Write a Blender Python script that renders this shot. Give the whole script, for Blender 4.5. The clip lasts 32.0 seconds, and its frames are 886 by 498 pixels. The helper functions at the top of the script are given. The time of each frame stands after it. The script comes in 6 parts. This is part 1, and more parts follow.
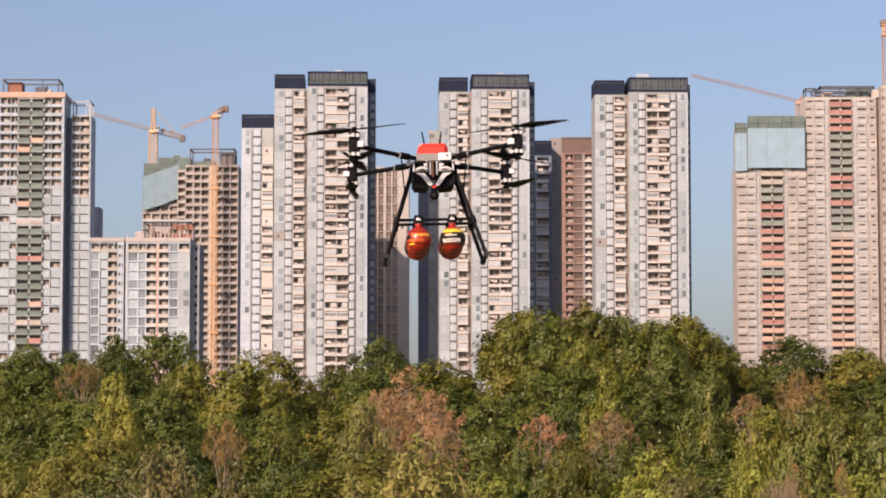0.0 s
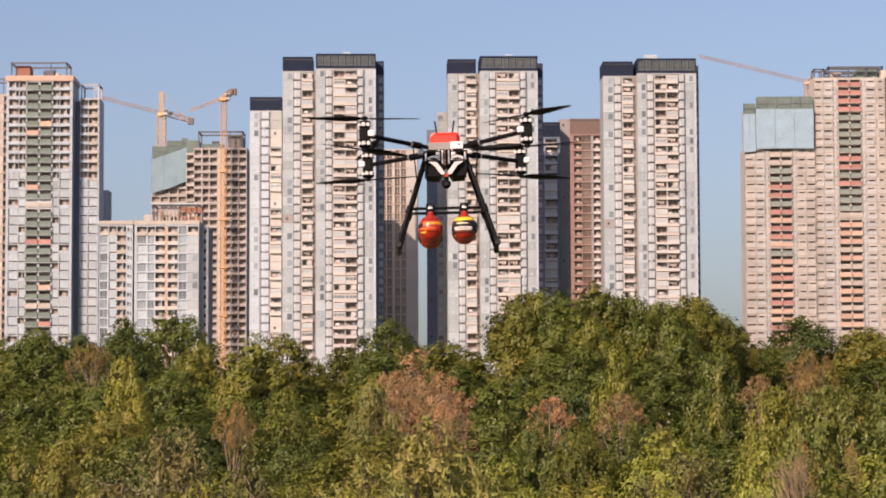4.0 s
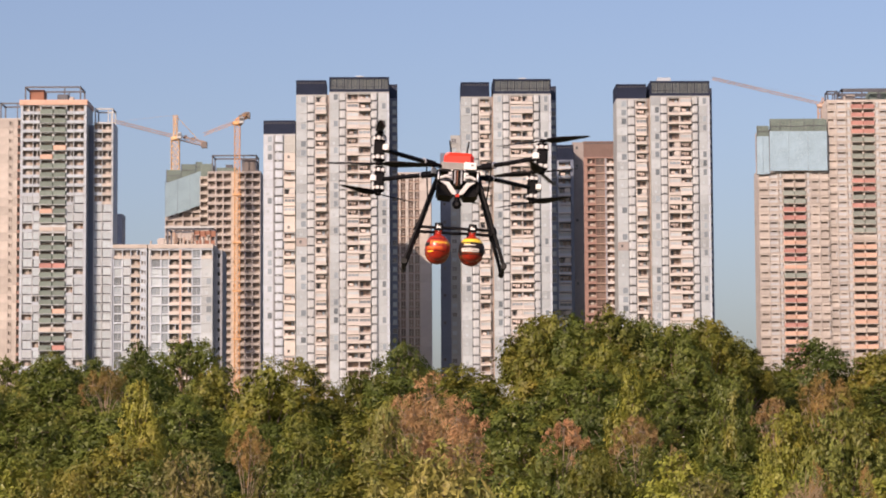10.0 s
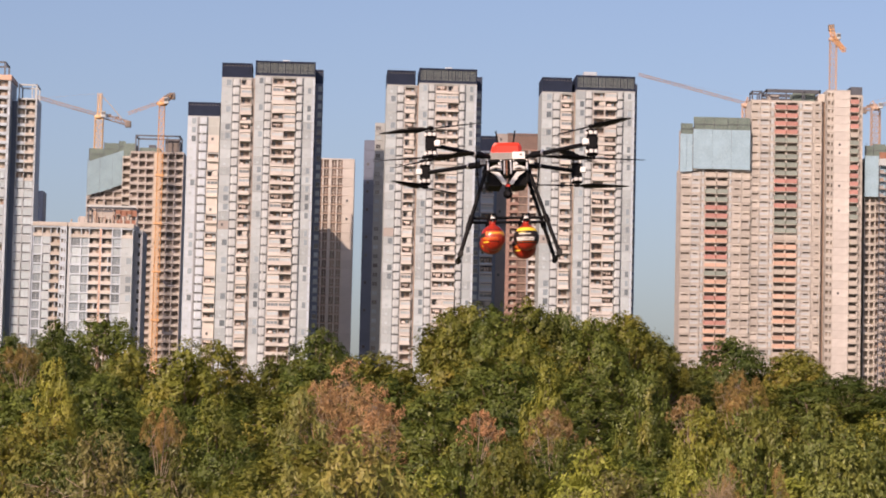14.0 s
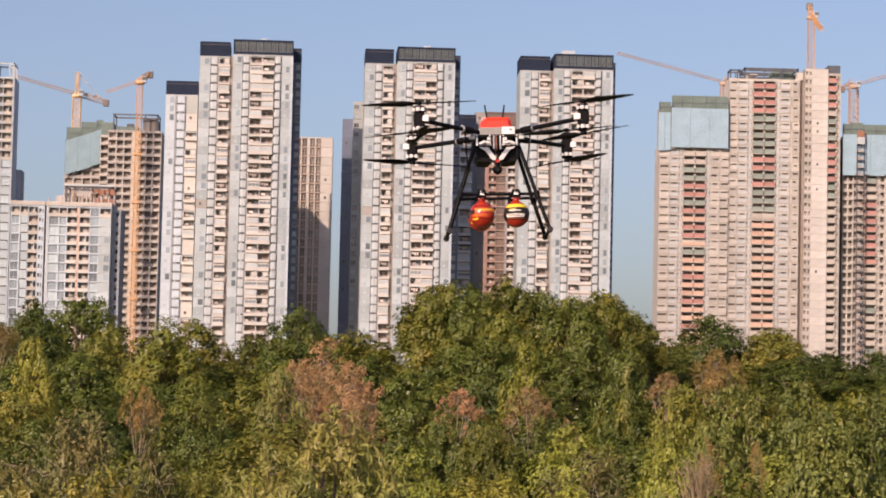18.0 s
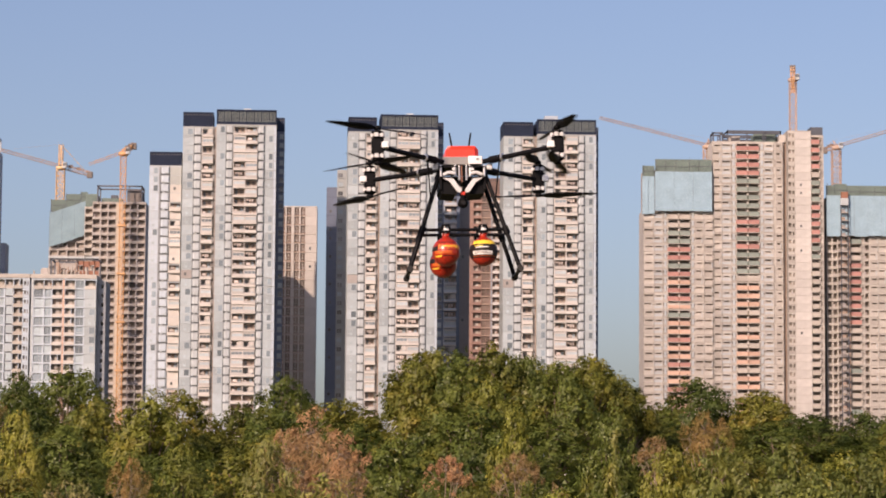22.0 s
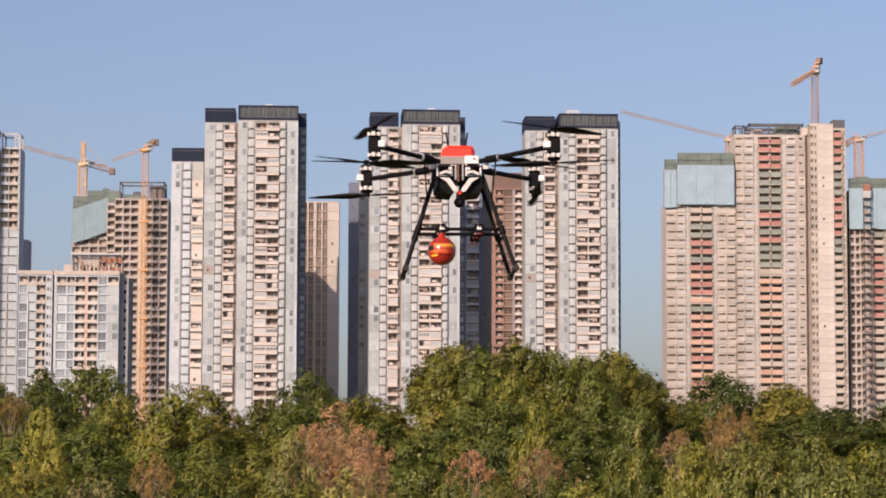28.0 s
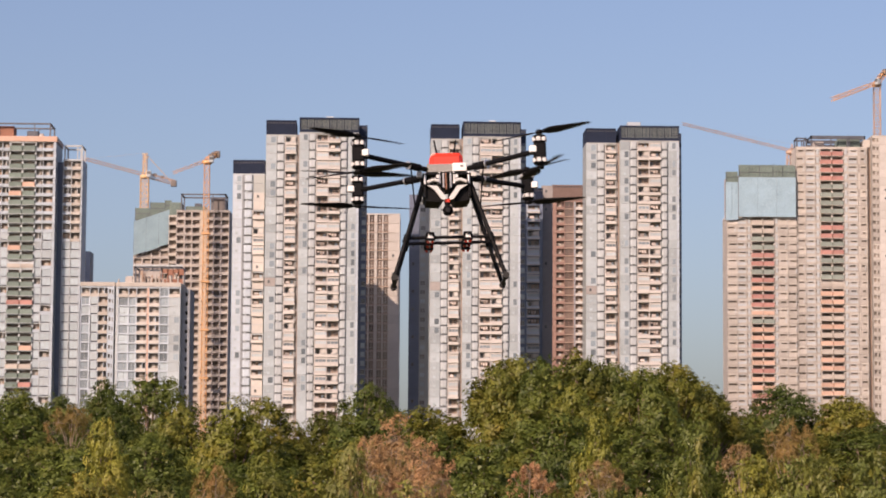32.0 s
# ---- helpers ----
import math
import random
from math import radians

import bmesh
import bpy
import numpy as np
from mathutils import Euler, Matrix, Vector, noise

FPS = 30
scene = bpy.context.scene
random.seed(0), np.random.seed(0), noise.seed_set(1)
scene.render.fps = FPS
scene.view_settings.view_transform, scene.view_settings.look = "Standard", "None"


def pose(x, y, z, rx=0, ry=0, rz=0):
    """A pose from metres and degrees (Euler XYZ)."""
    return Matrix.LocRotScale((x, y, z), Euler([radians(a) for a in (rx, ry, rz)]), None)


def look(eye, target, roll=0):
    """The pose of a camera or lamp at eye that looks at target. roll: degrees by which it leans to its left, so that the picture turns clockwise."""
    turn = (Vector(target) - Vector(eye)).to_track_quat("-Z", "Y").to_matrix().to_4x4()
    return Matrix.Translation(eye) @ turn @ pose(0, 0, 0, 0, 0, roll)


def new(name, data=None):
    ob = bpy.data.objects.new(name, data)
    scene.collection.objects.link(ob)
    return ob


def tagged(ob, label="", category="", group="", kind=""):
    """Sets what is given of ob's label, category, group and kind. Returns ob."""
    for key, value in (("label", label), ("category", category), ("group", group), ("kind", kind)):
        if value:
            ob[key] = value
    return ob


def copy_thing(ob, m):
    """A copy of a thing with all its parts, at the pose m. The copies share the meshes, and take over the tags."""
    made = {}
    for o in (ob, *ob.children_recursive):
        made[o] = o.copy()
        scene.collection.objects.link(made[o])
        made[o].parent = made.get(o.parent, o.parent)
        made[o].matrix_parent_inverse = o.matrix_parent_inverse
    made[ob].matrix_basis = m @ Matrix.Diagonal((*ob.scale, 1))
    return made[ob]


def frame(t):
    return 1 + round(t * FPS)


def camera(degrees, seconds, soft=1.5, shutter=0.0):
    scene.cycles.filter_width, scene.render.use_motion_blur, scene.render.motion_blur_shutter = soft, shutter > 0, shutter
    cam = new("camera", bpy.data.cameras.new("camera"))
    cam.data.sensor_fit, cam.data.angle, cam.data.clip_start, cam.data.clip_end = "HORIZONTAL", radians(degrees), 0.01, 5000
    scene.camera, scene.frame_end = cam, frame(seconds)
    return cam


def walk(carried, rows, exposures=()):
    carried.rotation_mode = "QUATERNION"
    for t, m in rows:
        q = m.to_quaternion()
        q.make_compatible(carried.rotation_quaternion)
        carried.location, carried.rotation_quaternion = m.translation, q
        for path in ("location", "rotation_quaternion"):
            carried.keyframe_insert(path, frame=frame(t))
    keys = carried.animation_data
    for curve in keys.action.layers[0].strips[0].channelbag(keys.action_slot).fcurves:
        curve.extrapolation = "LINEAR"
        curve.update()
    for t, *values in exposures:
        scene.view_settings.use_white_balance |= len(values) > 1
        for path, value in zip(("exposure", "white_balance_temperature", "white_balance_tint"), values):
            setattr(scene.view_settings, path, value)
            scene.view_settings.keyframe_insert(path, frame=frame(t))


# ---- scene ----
from collections import defaultdict

EYE = Vector((0.0, 0.0, 6.0))
# seconds, yaw, pitch and roll of the hand-held camera, in degrees
CAMERA = [
    (0.0, 0.000, 4.746, 0.000),
    (0.5, 0.045, 4.625, -0.067),
    (1.0, 0.198, 4.558, -0.022),
    (1.5, 0.262, 4.518, -0.197),
    (2.0, 0.248, 4.458, -0.201),
    (2.5, 0.244, 4.431, -0.232),
    (3.0, 0.229, 4.406, -0.246),
    (3.5, 0.214, 4.382, -0.212),
    (5.5, 0.164, 4.297, -0.150),
    (6.0, 0.153, 4.266, -0.148),
    (6.5, 0.139, 3.967, -0.045),
    (7.0, 0.129, 3.927, -0.087),
    (7.5, 0.119, 3.903, -0.083),
    (8.0, 0.109, 4.120, -0.084),
    (8.5, 0.100, 4.866, -0.120),
    (9.0, 0.112, 4.898, -0.129),
    (9.5, 0.311, 4.882, -0.151),
    (10.0, 0.486, 4.855, -0.286),
    (10.5, 0.526, 4.829, -0.362),
    (11.0, 0.502, 4.805, -0.352),
    (11.5, -0.698, 4.727, -0.366),
    (12.0, -1.338, 4.657, 0.084),
    (12.5, -1.371, 4.196, 0.114),
    (13.0, -0.907, 4.040, 0.995),
    (13.5, -0.561, 5.259, 0.600),
    (14.0, -1.227, 4.619, 1.359),
    (14.5, -1.323, 4.354, 1.439),
    (16.5, -1.396, 4.007, 1.370),
    (17.0, -1.508, 3.787, 1.358),
    (17.5, -1.543, 3.765, 1.372),
    (18.0, -1.705, 4.170, 1.273),
    (18.5, -1.973, 4.223, 1.312),
    (19.0, -1.988, 4.279, 1.315),
    (19.5, -1.986, 5.193, 1.314),
    (20.0, -1.991, 5.366, 1.081),
    (20.5, -2.001, 5.424, 0.768),
    (21.0, -1.996, 5.515, 0.537),
    (21.5, -2.009, 5.634, 0.451),
    (22.0, -2.004, 5.620, 0.415),
    (22.5, -1.880, 5.601, 0.411),
    (23.0, -1.876, 5.592, 0.372),
    (23.5, -1.890, 5.551, 0.372),
    (24.0, -1.911, 5.475, 0.363),
    (24.5, -1.915, 5.451, 0.319),
    (25.0, -1.733, 5.440, 0.366),
    (25.5, -1.697, 5.492, 0.397),
    (27.5, -1.665, 5.544, 0.183),
    (28.0, -1.520, 5.504, 0.183),
    (28.5, -1.351, 5.474, 0.202),
    (29.0, -1.043, 5.436, 0.610),
    (29.5, -0.749, 5.601, 0.646),
    (30.0, -0.770, 5.575, 0.720),
    (30.5, -0.702, 5.650, 0.635),
    (31.0, -0.369, 5.749, 0.672),
    (31.5, -0.185, 5.731, 0.488),
    (32.0, -0.199, 5.759, 0.378),
]
cam = camera(19.0, 32.0, soft=1.85, shutter=0.07)


def aim(yaw, pitch, roll):
    a, b = radians(yaw), radians(pitch)
    way = Vector((-math.sin(a) * math.cos(b), math.cos(a) * math.cos(b), math.sin(b)))
    return look(EYE, EYE + 100 * way, roll)


EXPOSURE, KELVIN, TINT = 0.23, 7720, 27
walk(cam, [(t, aim(*turn)) for t, *turn in CAMERA], exposures=[(0.0, EXPOSURE, KELVIN, TINT), (18.0, EXPOSURE, KELVIN, TINT), (21.0, EXPOSURE - 0.07, KELVIN, TINT), (32.0, EXPOSURE - 0.07, KELVIN, TINT)])

# ---- light: low afternoon sun behind the camera, to its left ----
SUN_AZIMUTH, SUN_HEIGHT = radians(213), radians(28)
world = bpy.data.worlds.new("sky")
scene.world = world
world.use_nodes = True
sky = world.node_tree.nodes.new("ShaderNodeTexSky")
sky.sky_type, sky.sun_disc = "NISHITA", False
sky.sun_elevation, sky.sun_rotation = SUN_HEIGHT, SUN_AZIMUTH
sky.air_density, sky.dust_density, sky.ozone_density = 0.95, 2.45, 5.0
world.node_tree.nodes["Background"].inputs["Strength"].default_value = 0.128
world.node_tree.links.new(sky.outputs[0], world.node_tree.nodes["Background"].inputs["Color"])
to_sun = Vector((math.sin(SUN_AZIMUTH) * math.cos(SUN_HEIGHT), math.cos(SUN_AZIMUTH) * math.cos(SUN_HEIGHT), math.sin(SUN_HEIGHT)))
sun = new("sun", bpy.data.lights.new("sun", "SUN"))
sun.data.energy, sun.data.angle, sun.data.color = 4.0, radians(0.6), (1.0, 0.88, 0.74)
sun.matrix_world = look(to_sun * 500, (0, 0, 0))


# ---- materials ----
def material(name, colour, rough=0.7, metal=0.0, vary=0.12, scale=1.0, bump=0.15, piece=0.0, coat=0.0, fleck=None, spec=0.5):
    """A surface with grain at two scales, relief, and a little difference from piece to piece."""
    m = bpy.data.materials.new(name)
    m.use_nodes = True
    n, l = m.node_tree.nodes, m.node_tree.links
    b = n["Principled BSDF"]
    b.inputs["Metallic"].default_value = metal
    b.inputs["Coat Weight"].default_value = coat
    b.inputs["Specular IOR Level"].default_value = spec
    co = n.new("ShaderNodeTexCoord")
    big, small = n.new("ShaderNodeTexNoise"), n.new("ShaderNodeTexNoise")
    for tex, f, d in ((big, 0.35 * scale, 4), (small, 6.0 * scale, 5)):
        tex.inputs["Scale"].default_value, tex.inputs["Detail"].default_value = f, d
        l.new(co.outputs["Object"], tex.inputs["Vector"])
    add = n.new("ShaderNodeMath")
    add.operation = "ADD"
    l.new(big.outputs["Fac"], add.inputs[0])
    l.new(small.outputs["Fac"], add.inputs[1])
    span = n.new("ShaderNodeMapRange")
    span.inputs["From Min"].default_value, span.inputs["From Max"].default_value = 0.6, 1.4
    span.inputs["To Min"].default_value, span.inputs["To Max"].default_value = 1 - vary, 1 + vary
    l.new(add.outputs[0], span.inputs["Value"])
    value = span.outputs[0]
    if piece:
        info, sp, mul = n.new("ShaderNodeObjectInfo"), n.new("ShaderNodeMapRange"), n.new("ShaderNodeMath")
        sp.inputs["To Min"].default_value, sp.inputs["To Max"].default_value = 1 - piece, 1 + piece
        mul.operation = "MULTIPLY"
        l.new(info.outputs["Random"], sp.inputs["Value"])
        l.new(value, mul.inputs[0])
        l.new(sp.outputs[0], mul.inputs[1])
        value = mul.outputs[0]
    hsv = n.new("ShaderNodeHueSaturation")
    hsv.inputs["Color"].default_value = (*colour, 1)
    l.new(value, hsv.inputs["Value"])
    out = hsv.outputs[0]
    if fleck:
        mix, ramp = n.new("ShaderNodeMix"), n.new("ShaderNodeMapRange")
        mix.data_type = "RGBA"
        ramp.inputs["From Min"].default_value, ramp.inputs["From Max"].default_value = 0.52, 0.68
        l.new(small.outputs["Fac"], ramp.inputs["Value"])
        l.new(ramp.outputs[0], mix.inputs["Factor"])
        l.new(out, mix.inputs[6])
        mix.inputs[7].default_value = (*fleck, 1)
        out = mix.outputs[2]
    l.new(out, b.inputs["Base Color"])
    rs = n.new("ShaderNodeMapRange")
    rs.inputs["To Min"].default_value, rs.inputs["To Max"].default_value = max(0.03, rough - 0.12), min(1, rough + 0.12)
    l.new(small.outputs["Fac"], rs.inputs["Value"])
    l.new(rs.outputs[0], b.inputs["Roughness"])
    if bump:
        bp = n.new("ShaderNodeBump")
        bp.inputs["Strength"].default_value, bp.inputs["Distance"].default_value = bump, 0.02
        l.new(small.outputs["Fac"], bp.inputs["Height"])
        l.new(bp.outputs[0], b.inputs["Normal"])
    return m


def leaf_material(name, dark, light, patch, share=0.25):
    """Leaves: each its own tint between two greens, with patches of a third colour, and light that comes through."""
    m = bpy.data.materials.new(name)
    m.use_nodes = True
    n, l = m.node_tree.nodes, m.node_tree.links
    n.remove(n["Principled BSDF"])
    geo, info, co = n.new("ShaderNodeNewGeometry"), n.new("ShaderNodeObjectInfo"), n.new("ShaderNodeTexCoord")
    tex = n.new("ShaderNodeTexNoise")
    tex.inputs["Scale"].default_value, tex.inputs["Detail"].default_value = 0.7, 3
    l.new(co.outputs["Object"], tex.inputs["Vector"])
    mix = n.new("ShaderNodeMix")
    mix.data_type = "RGBA"
    mix.inputs[6].default_value, mix.inputs[7].default_value = (*dark, 1), (*light, 1)
    narrow = n.new("ShaderNodeMapRange")
    narrow.inputs["To Min"].default_value, narrow.inputs["To Max"].default_value = 0.0, 0.9
    l.new(geo.outputs["Random Per Island"], narrow.inputs["Value"])
    # tufts differ from one another, and a little from leaf to leaf
    tuft, sway, blend = n.new("ShaderNodeTexNoise"), n.new("ShaderNodeMapRange"), n.new("ShaderNodeMix")
    tuft.inputs["Scale"].default_value, tuft.inputs["Detail"].default_value = 2.4, 1
    l.new(co.outputs["Object"], tuft.inputs["Vector"])
    sway.inputs["From Min"].default_value, sway.inputs["From Max"].default_value = 0.30, 0.70
    l.new(tuft.outputs["Fac"], sway.inputs["Value"])
    blend.inputs["Factor"].default_value = 0.55
    l.new(narrow.outputs[0], blend.inputs[2])
    l.new(sway.outputs[0], blend.inputs[3])
    l.new(blend.outputs[0], mix.inputs["Factor"])
    ramp = n.new("ShaderNodeMapRange")
    ramp.inputs["From Min"].default_value, ramp.inputs["From Max"].default_value = 0.62 - share * 0.5, 0.80 - share * 0.4
    l.new(tex.outputs["Fac"], ramp.inputs["Value"])
    two = n.new("ShaderNodeMix")
    two.data_type = "RGBA"
    l.new(ramp.outputs[0], two.inputs["Factor"])
    l.new(mix.outputs[2], two.inputs[6])
    two.inputs[7].default_value = (*patch, 1)
    hsv, sp, sh = n.new("ShaderNodeHueSaturation"), n.new("ShaderNodeMapRange"), n.new("ShaderNodeMapRange")
    sp.inputs["To Min"].default_value, sp.inputs["To Max"].default_value = 0.71, 1.39
    sh.inputs["To Min"].default_value, sh.inputs["To Max"].default_value = 0.515, 0.485
    l.new(info.outputs["Random"], sp.inputs["Value"])
    l.new(info.outputs["Random"], sh.inputs["Value"])
    l.new(sp.outputs[0], hsv.inputs["Value"])
    l.new(sh.outputs[0], hsv.inputs["Hue"])
    l.new(two.outputs[2], hsv.inputs["Color"])
    d, t, g = n.new("ShaderNodeBsdfDiffuse"), n.new("ShaderNodeBsdfTranslucent"), n.new("ShaderNodeBsdfGlossy")
    g.inputs["Roughness"].default_value, g.inputs["Color"].default_value = 0.46, (0.9, 0.9, 0.9, 1)
    l.new(hsv.outputs[0], d.inputs["Color"])
    l.new(hsv.outputs[0], t.inputs["Color"])
    a, b = n.new("ShaderNodeMixShader"), n.new("ShaderNodeMixShader")
    a.inputs[0].default_value, b.inputs[0].default_value = 0.12, 0.024
    l.new(d.outputs[0], a.inputs[1])
    l.new(t.outputs[0], a.inputs[2])
    l.new(a.outputs[0], b.inputs[1])
    l.new(g.outputs[0], b.inputs[2])
    l.new(b.outputs[0], n["Material Output"].inputs["Surface"])
    return m


M = {
    "tile": material("pale_grey_wall_tile", (0.345, 0.37, 0.37), 0.55, vary=0.10, piece=0.06),
    "bluepanel": material("blue_grey_wall_panel", (0.345, 0.40, 0.43), 0.4, vary=0.14, piece=0.22),
    "white": material("white_painted_render", (0.405, 0.445, 0.47), 0.6, vary=0.08, piece=0.08),
    "cream": material("cream_balcony_render", (0.452, 0.432, 0.418), 0.65, vary=0.14, piece=0.16),
    "beige": material("beige_render", (0.52, 0.43, 0.34), 0.7, vary=0.12, piece=0.06),
    "concrete": material("raw_concrete", (0.395, 0.365, 0.348), 0.85, vary=0.20, piece=0.10),
    "palecon": material("pale_plastered_concrete", (0.432, 0.403, 0.372), 0.8, vary=0.18, piece=0.16),
    "brownwall": material("brown_wall_tile", (0.27, 0.165, 0.135), 0.6, vary=0.15, piece=0.05),
    # Brown of the pipe recesses, also used to dim balcony rooms by colour.
    "pipe": material("brown_recess_and_dim_room", (0.33, 0.24, 0.19), 0.7, vary=0.15),
    # Wall colour darkened to stand for faces lying in shade.
    "shadewall": material("shade_toned_wall", (0.15, 0.19, 0.265), 0.6, vary=0.12, piece=0.05),
    # Shade and bluish haze on the rear walls are put into this colour.
    "shadetile": material("shade_toned_rear_wall_tile", (0.13, 0.16, 0.23), 0.6, vary=0.12, piece=0.05),
    "greytan": material("grey_tan_render", (0.31, 0.285, 0.275), 0.7, vary=0.14, piece=0.05),
    "palecream": material("pale_cream_render", (0.50, 0.475, 0.452), 0.7, vary=0.14, piece=0.08),
    "whitepanel": material("white_blue_wall_panel", (0.365, 0.43, 0.49), 0.45, vary=0.10, piece=0.10),
    "brownroof": material("brown_roof_screen", (0.16, 0.105, 0.09), 0.7, vary=0.2),
    "paleglass": material("pale_window_glass", (0.20, 0.25, 0.285), 0.25, vary=0.2, bump=0, piece=0.5),
    "tealglass": material("teal_window_glass", (0.13, 0.185, 0.205), 0.22, vary=0.2, bump=0, piece=0.4),
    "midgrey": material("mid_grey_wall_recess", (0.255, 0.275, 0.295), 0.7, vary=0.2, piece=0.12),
    # Grey darkened for the shade in window gaps and on a side wall.
    "recess": material("shade_grey_wall", (0.19, 0.21, 0.24), 0.7, vary=0.2, piece=0.2),
    "crown": material("dark_blue_grey_roof_screen", (0.018, 0.027, 0.052), 0.8, 0.0, vary=0.2, spec=0.15),
    # Rear screen lifted and blued; its tone carries haze.
    "rearcrown": material("haze_blue_roof_screen", (0.035, 0.05, 0.085), 0.8, 0.0, vary=0.2, spec=0.2),
    "brightpanel": material("bright_white_wall_panel", (0.42, 0.49, 0.56), 0.45, vary=0.08, piece=0.07),
    "louvre": material("grey_green_roof_panel", (0.19, 0.225, 0.215), 0.6, vary=0.2),
    "slot": material("grey_roof_louvre", (0.075, 0.08, 0.095), 0.5, 0.2, vary=0.2),
    "glass": material("window_glass", (0.12, 0.125, 0.13), 0.10, vary=0.3, bump=0, piece=0.5),
    "curtain": material("drawn_curtain", (0.37, 0.45, 0.49), 0.35, vary=0.2, piece=0.14),
    "frame": material("grey_aluminium_frame", (0.33, 0.35, 0.37), 0.4, 0.3, vary=0.1),
    "brownglass": material("brown_tinted_glass", (0.17, 0.13, 0.11), 0.15, vary=0.3, bump=0, piece=0.4),
    # Room darkness put into the colour of shallow opening backs.
    "dark": material("room_shade_backing", (0.265, 0.23, 0.20), 0.8, vary=0.3, piece=0.4),
    "clutter": material("laundry_and_clutter", (0.46, 0.40, 0.37), 0.8, vary=0.5, scale=1.2, piece=0.45),
    "red": material("salmon_red_parapet", (0.40, 0.20, 0.175), 0.7, vary=0.12, piece=0.14),
    "orange": material("orange_parapet", (0.53, 0.35, 0.275), 0.7, vary=0.12, piece=0.14),
    "green": material("grey_green_parapet", (0.225, 0.265, 0.24), 0.7, vary=0.12, piece=0.12),
    "darkgreen": material("dark_green_parapet", (0.14, 0.19, 0.17), 0.7, vary=0.12, piece=0.15),
    "grey": material("grey_parapet", (0.42, 0.38, 0.34), 0.7, vary=0.12, piece=0.10),
    "steel": material("weathered_steel_frame", (0.10, 0.11, 0.13), 0.55, 0.5, vary=0.25),
    "net": material("pale_blue_safety_net", (0.25, 0.385, 0.475), 0.8, vary=0.22, scale=0.6, fleck=(0.35, 0.48, 0.56)),
    # Darker copy of the net: shade on its oblique face is in the colour.
    "netgrey": material("shaded_blue_safety_net", (0.20, 0.31, 0.37), 0.8, vary=0.16, scale=0.6, fleck=(0.25, 0.35, 0.39)),
    "alu": material("matt_white_bracket", (0.60, 0.60, 0.60), 0.45, vary=0.1, scale=10, bump=0.03),
    "greennet": material("grey_green_safety_net", (0.12, 0.17, 0.155), 0.85, vary=0.35, scale=0.5, fleck=(0.19, 0.23, 0.21)),
    "crane": material("yellow_crane_paint", (0.66, 0.45, 0.25), 0.5, 0.0, vary=0.18, fleck=(0.48, 0.31, 0.18)),
    # Crane paint dulled and paled so the colour carries distance haze.
    "cranedull": material("haze_dulled_crane_paint", (0.46, 0.33, 0.26), 0.6, 0.0, vary=0.18, fleck=(0.38, 0.27, 0.21)),
    "cranered": material("orange_crane_paint", (0.66, 0.37, 0.18), 0.5, 0.0, vary=0.18, fleck=(0.50, 0.27, 0.13)),
    "weight": material("crane_counterweight", (0.17, 0.15, 0.14), 0.8, vary=0.2),
    "rustbox": material("rusty_red_formwork", (0.27, 0.125, 0.085), 0.8, vary=0.2),
    "ground": material("dry_grass_and_earth", (0.11, 0.10, 0.05), 0.95, vary=0.35, scale=0.5, bump=0.5, fleck=(0.07, 0.085, 0.03)),
    "bark": material("grey_brown_bark", (0.16, 0.12, 0.085), 0.9, vary=0.35, scale=2.0, bump=0.6),
    "palebark": material("pale_bark", (0.24, 0.185, 0.135), 0.9, vary=0.3, scale=2.0, bump=0.6),
    "straw": material("dry_straw_stem", (0.22, 0.165, 0.095), 0.9, vary=0.35, scale=2.0, bump=0.4),
    "carbon": material("black_carbon_fibre", (0.005, 0.005, 0.006), 0.55, vary=0.3, scale=8, bump=0.05, spec=0.14),
    "black": material("black_plastic", (0.005, 0.005, 0.006), 0.6, vary=0.2, scale=8, bump=0.05, spec=0.12),
    "silver": material("bare_aluminium", (0.62, 0.62, 0.63), 0.35, 0.75, vary=0.12, scale=10, bump=0.03),
    "whitebox": material("white_plastic", (0.80, 0.80, 0.79), 0.4, vary=0.06, scale=8, bump=0.03),
    "greybox": material("grey_battery_case", (0.25, 0.24, 0.23), 0.5, vary=0.15, scale=8, bump=0.05),
    "redcover": material("bright_red_cover", (0.75, 0.045, 0.02), 0.4, vary=0.08, scale=6, bump=0.03, coat=0.2),
    "ballred": material("red_orange_ball_shell", (0.43, 0.030, 0.013), 0.30, vary=0.3, scale=4, fleck=(0.19, 0.016, 0.011), bump=0.04, coat=0.4),
    "ballorange": material("orange_printed_band", (0.58, 0.10, 0.020), 0.35, vary=0.3, scale=4, fleck=(0.74, 0.38, 0.06), bump=0.03, coat=0.3),
    "ballyellow": material("yellow_printed_band", (0.82, 0.58, 0.06), 0.35, vary=0.1, scale=8, bump=0.03, coat=0.3),
    "ballblack": material("black_printed_band", (0.022, 0.016, 0.015), 0.5, vary=0.2, scale=8, bump=0.03, spec=0.25),
    "ballwhite": material("white_printed_band", (0.75, 0.72, 0.68), 0.4, vary=0.1, scale=8, bump=0.03),
    "rubber": material("black_rubber", (0.02, 0.02, 0.02), 0.85, vary=0.2, scale=8),
    "lens": material("camera_lens_glass", (0.01, 0.01, 0.015), 0.05, vary=0.1, bump=0),
}
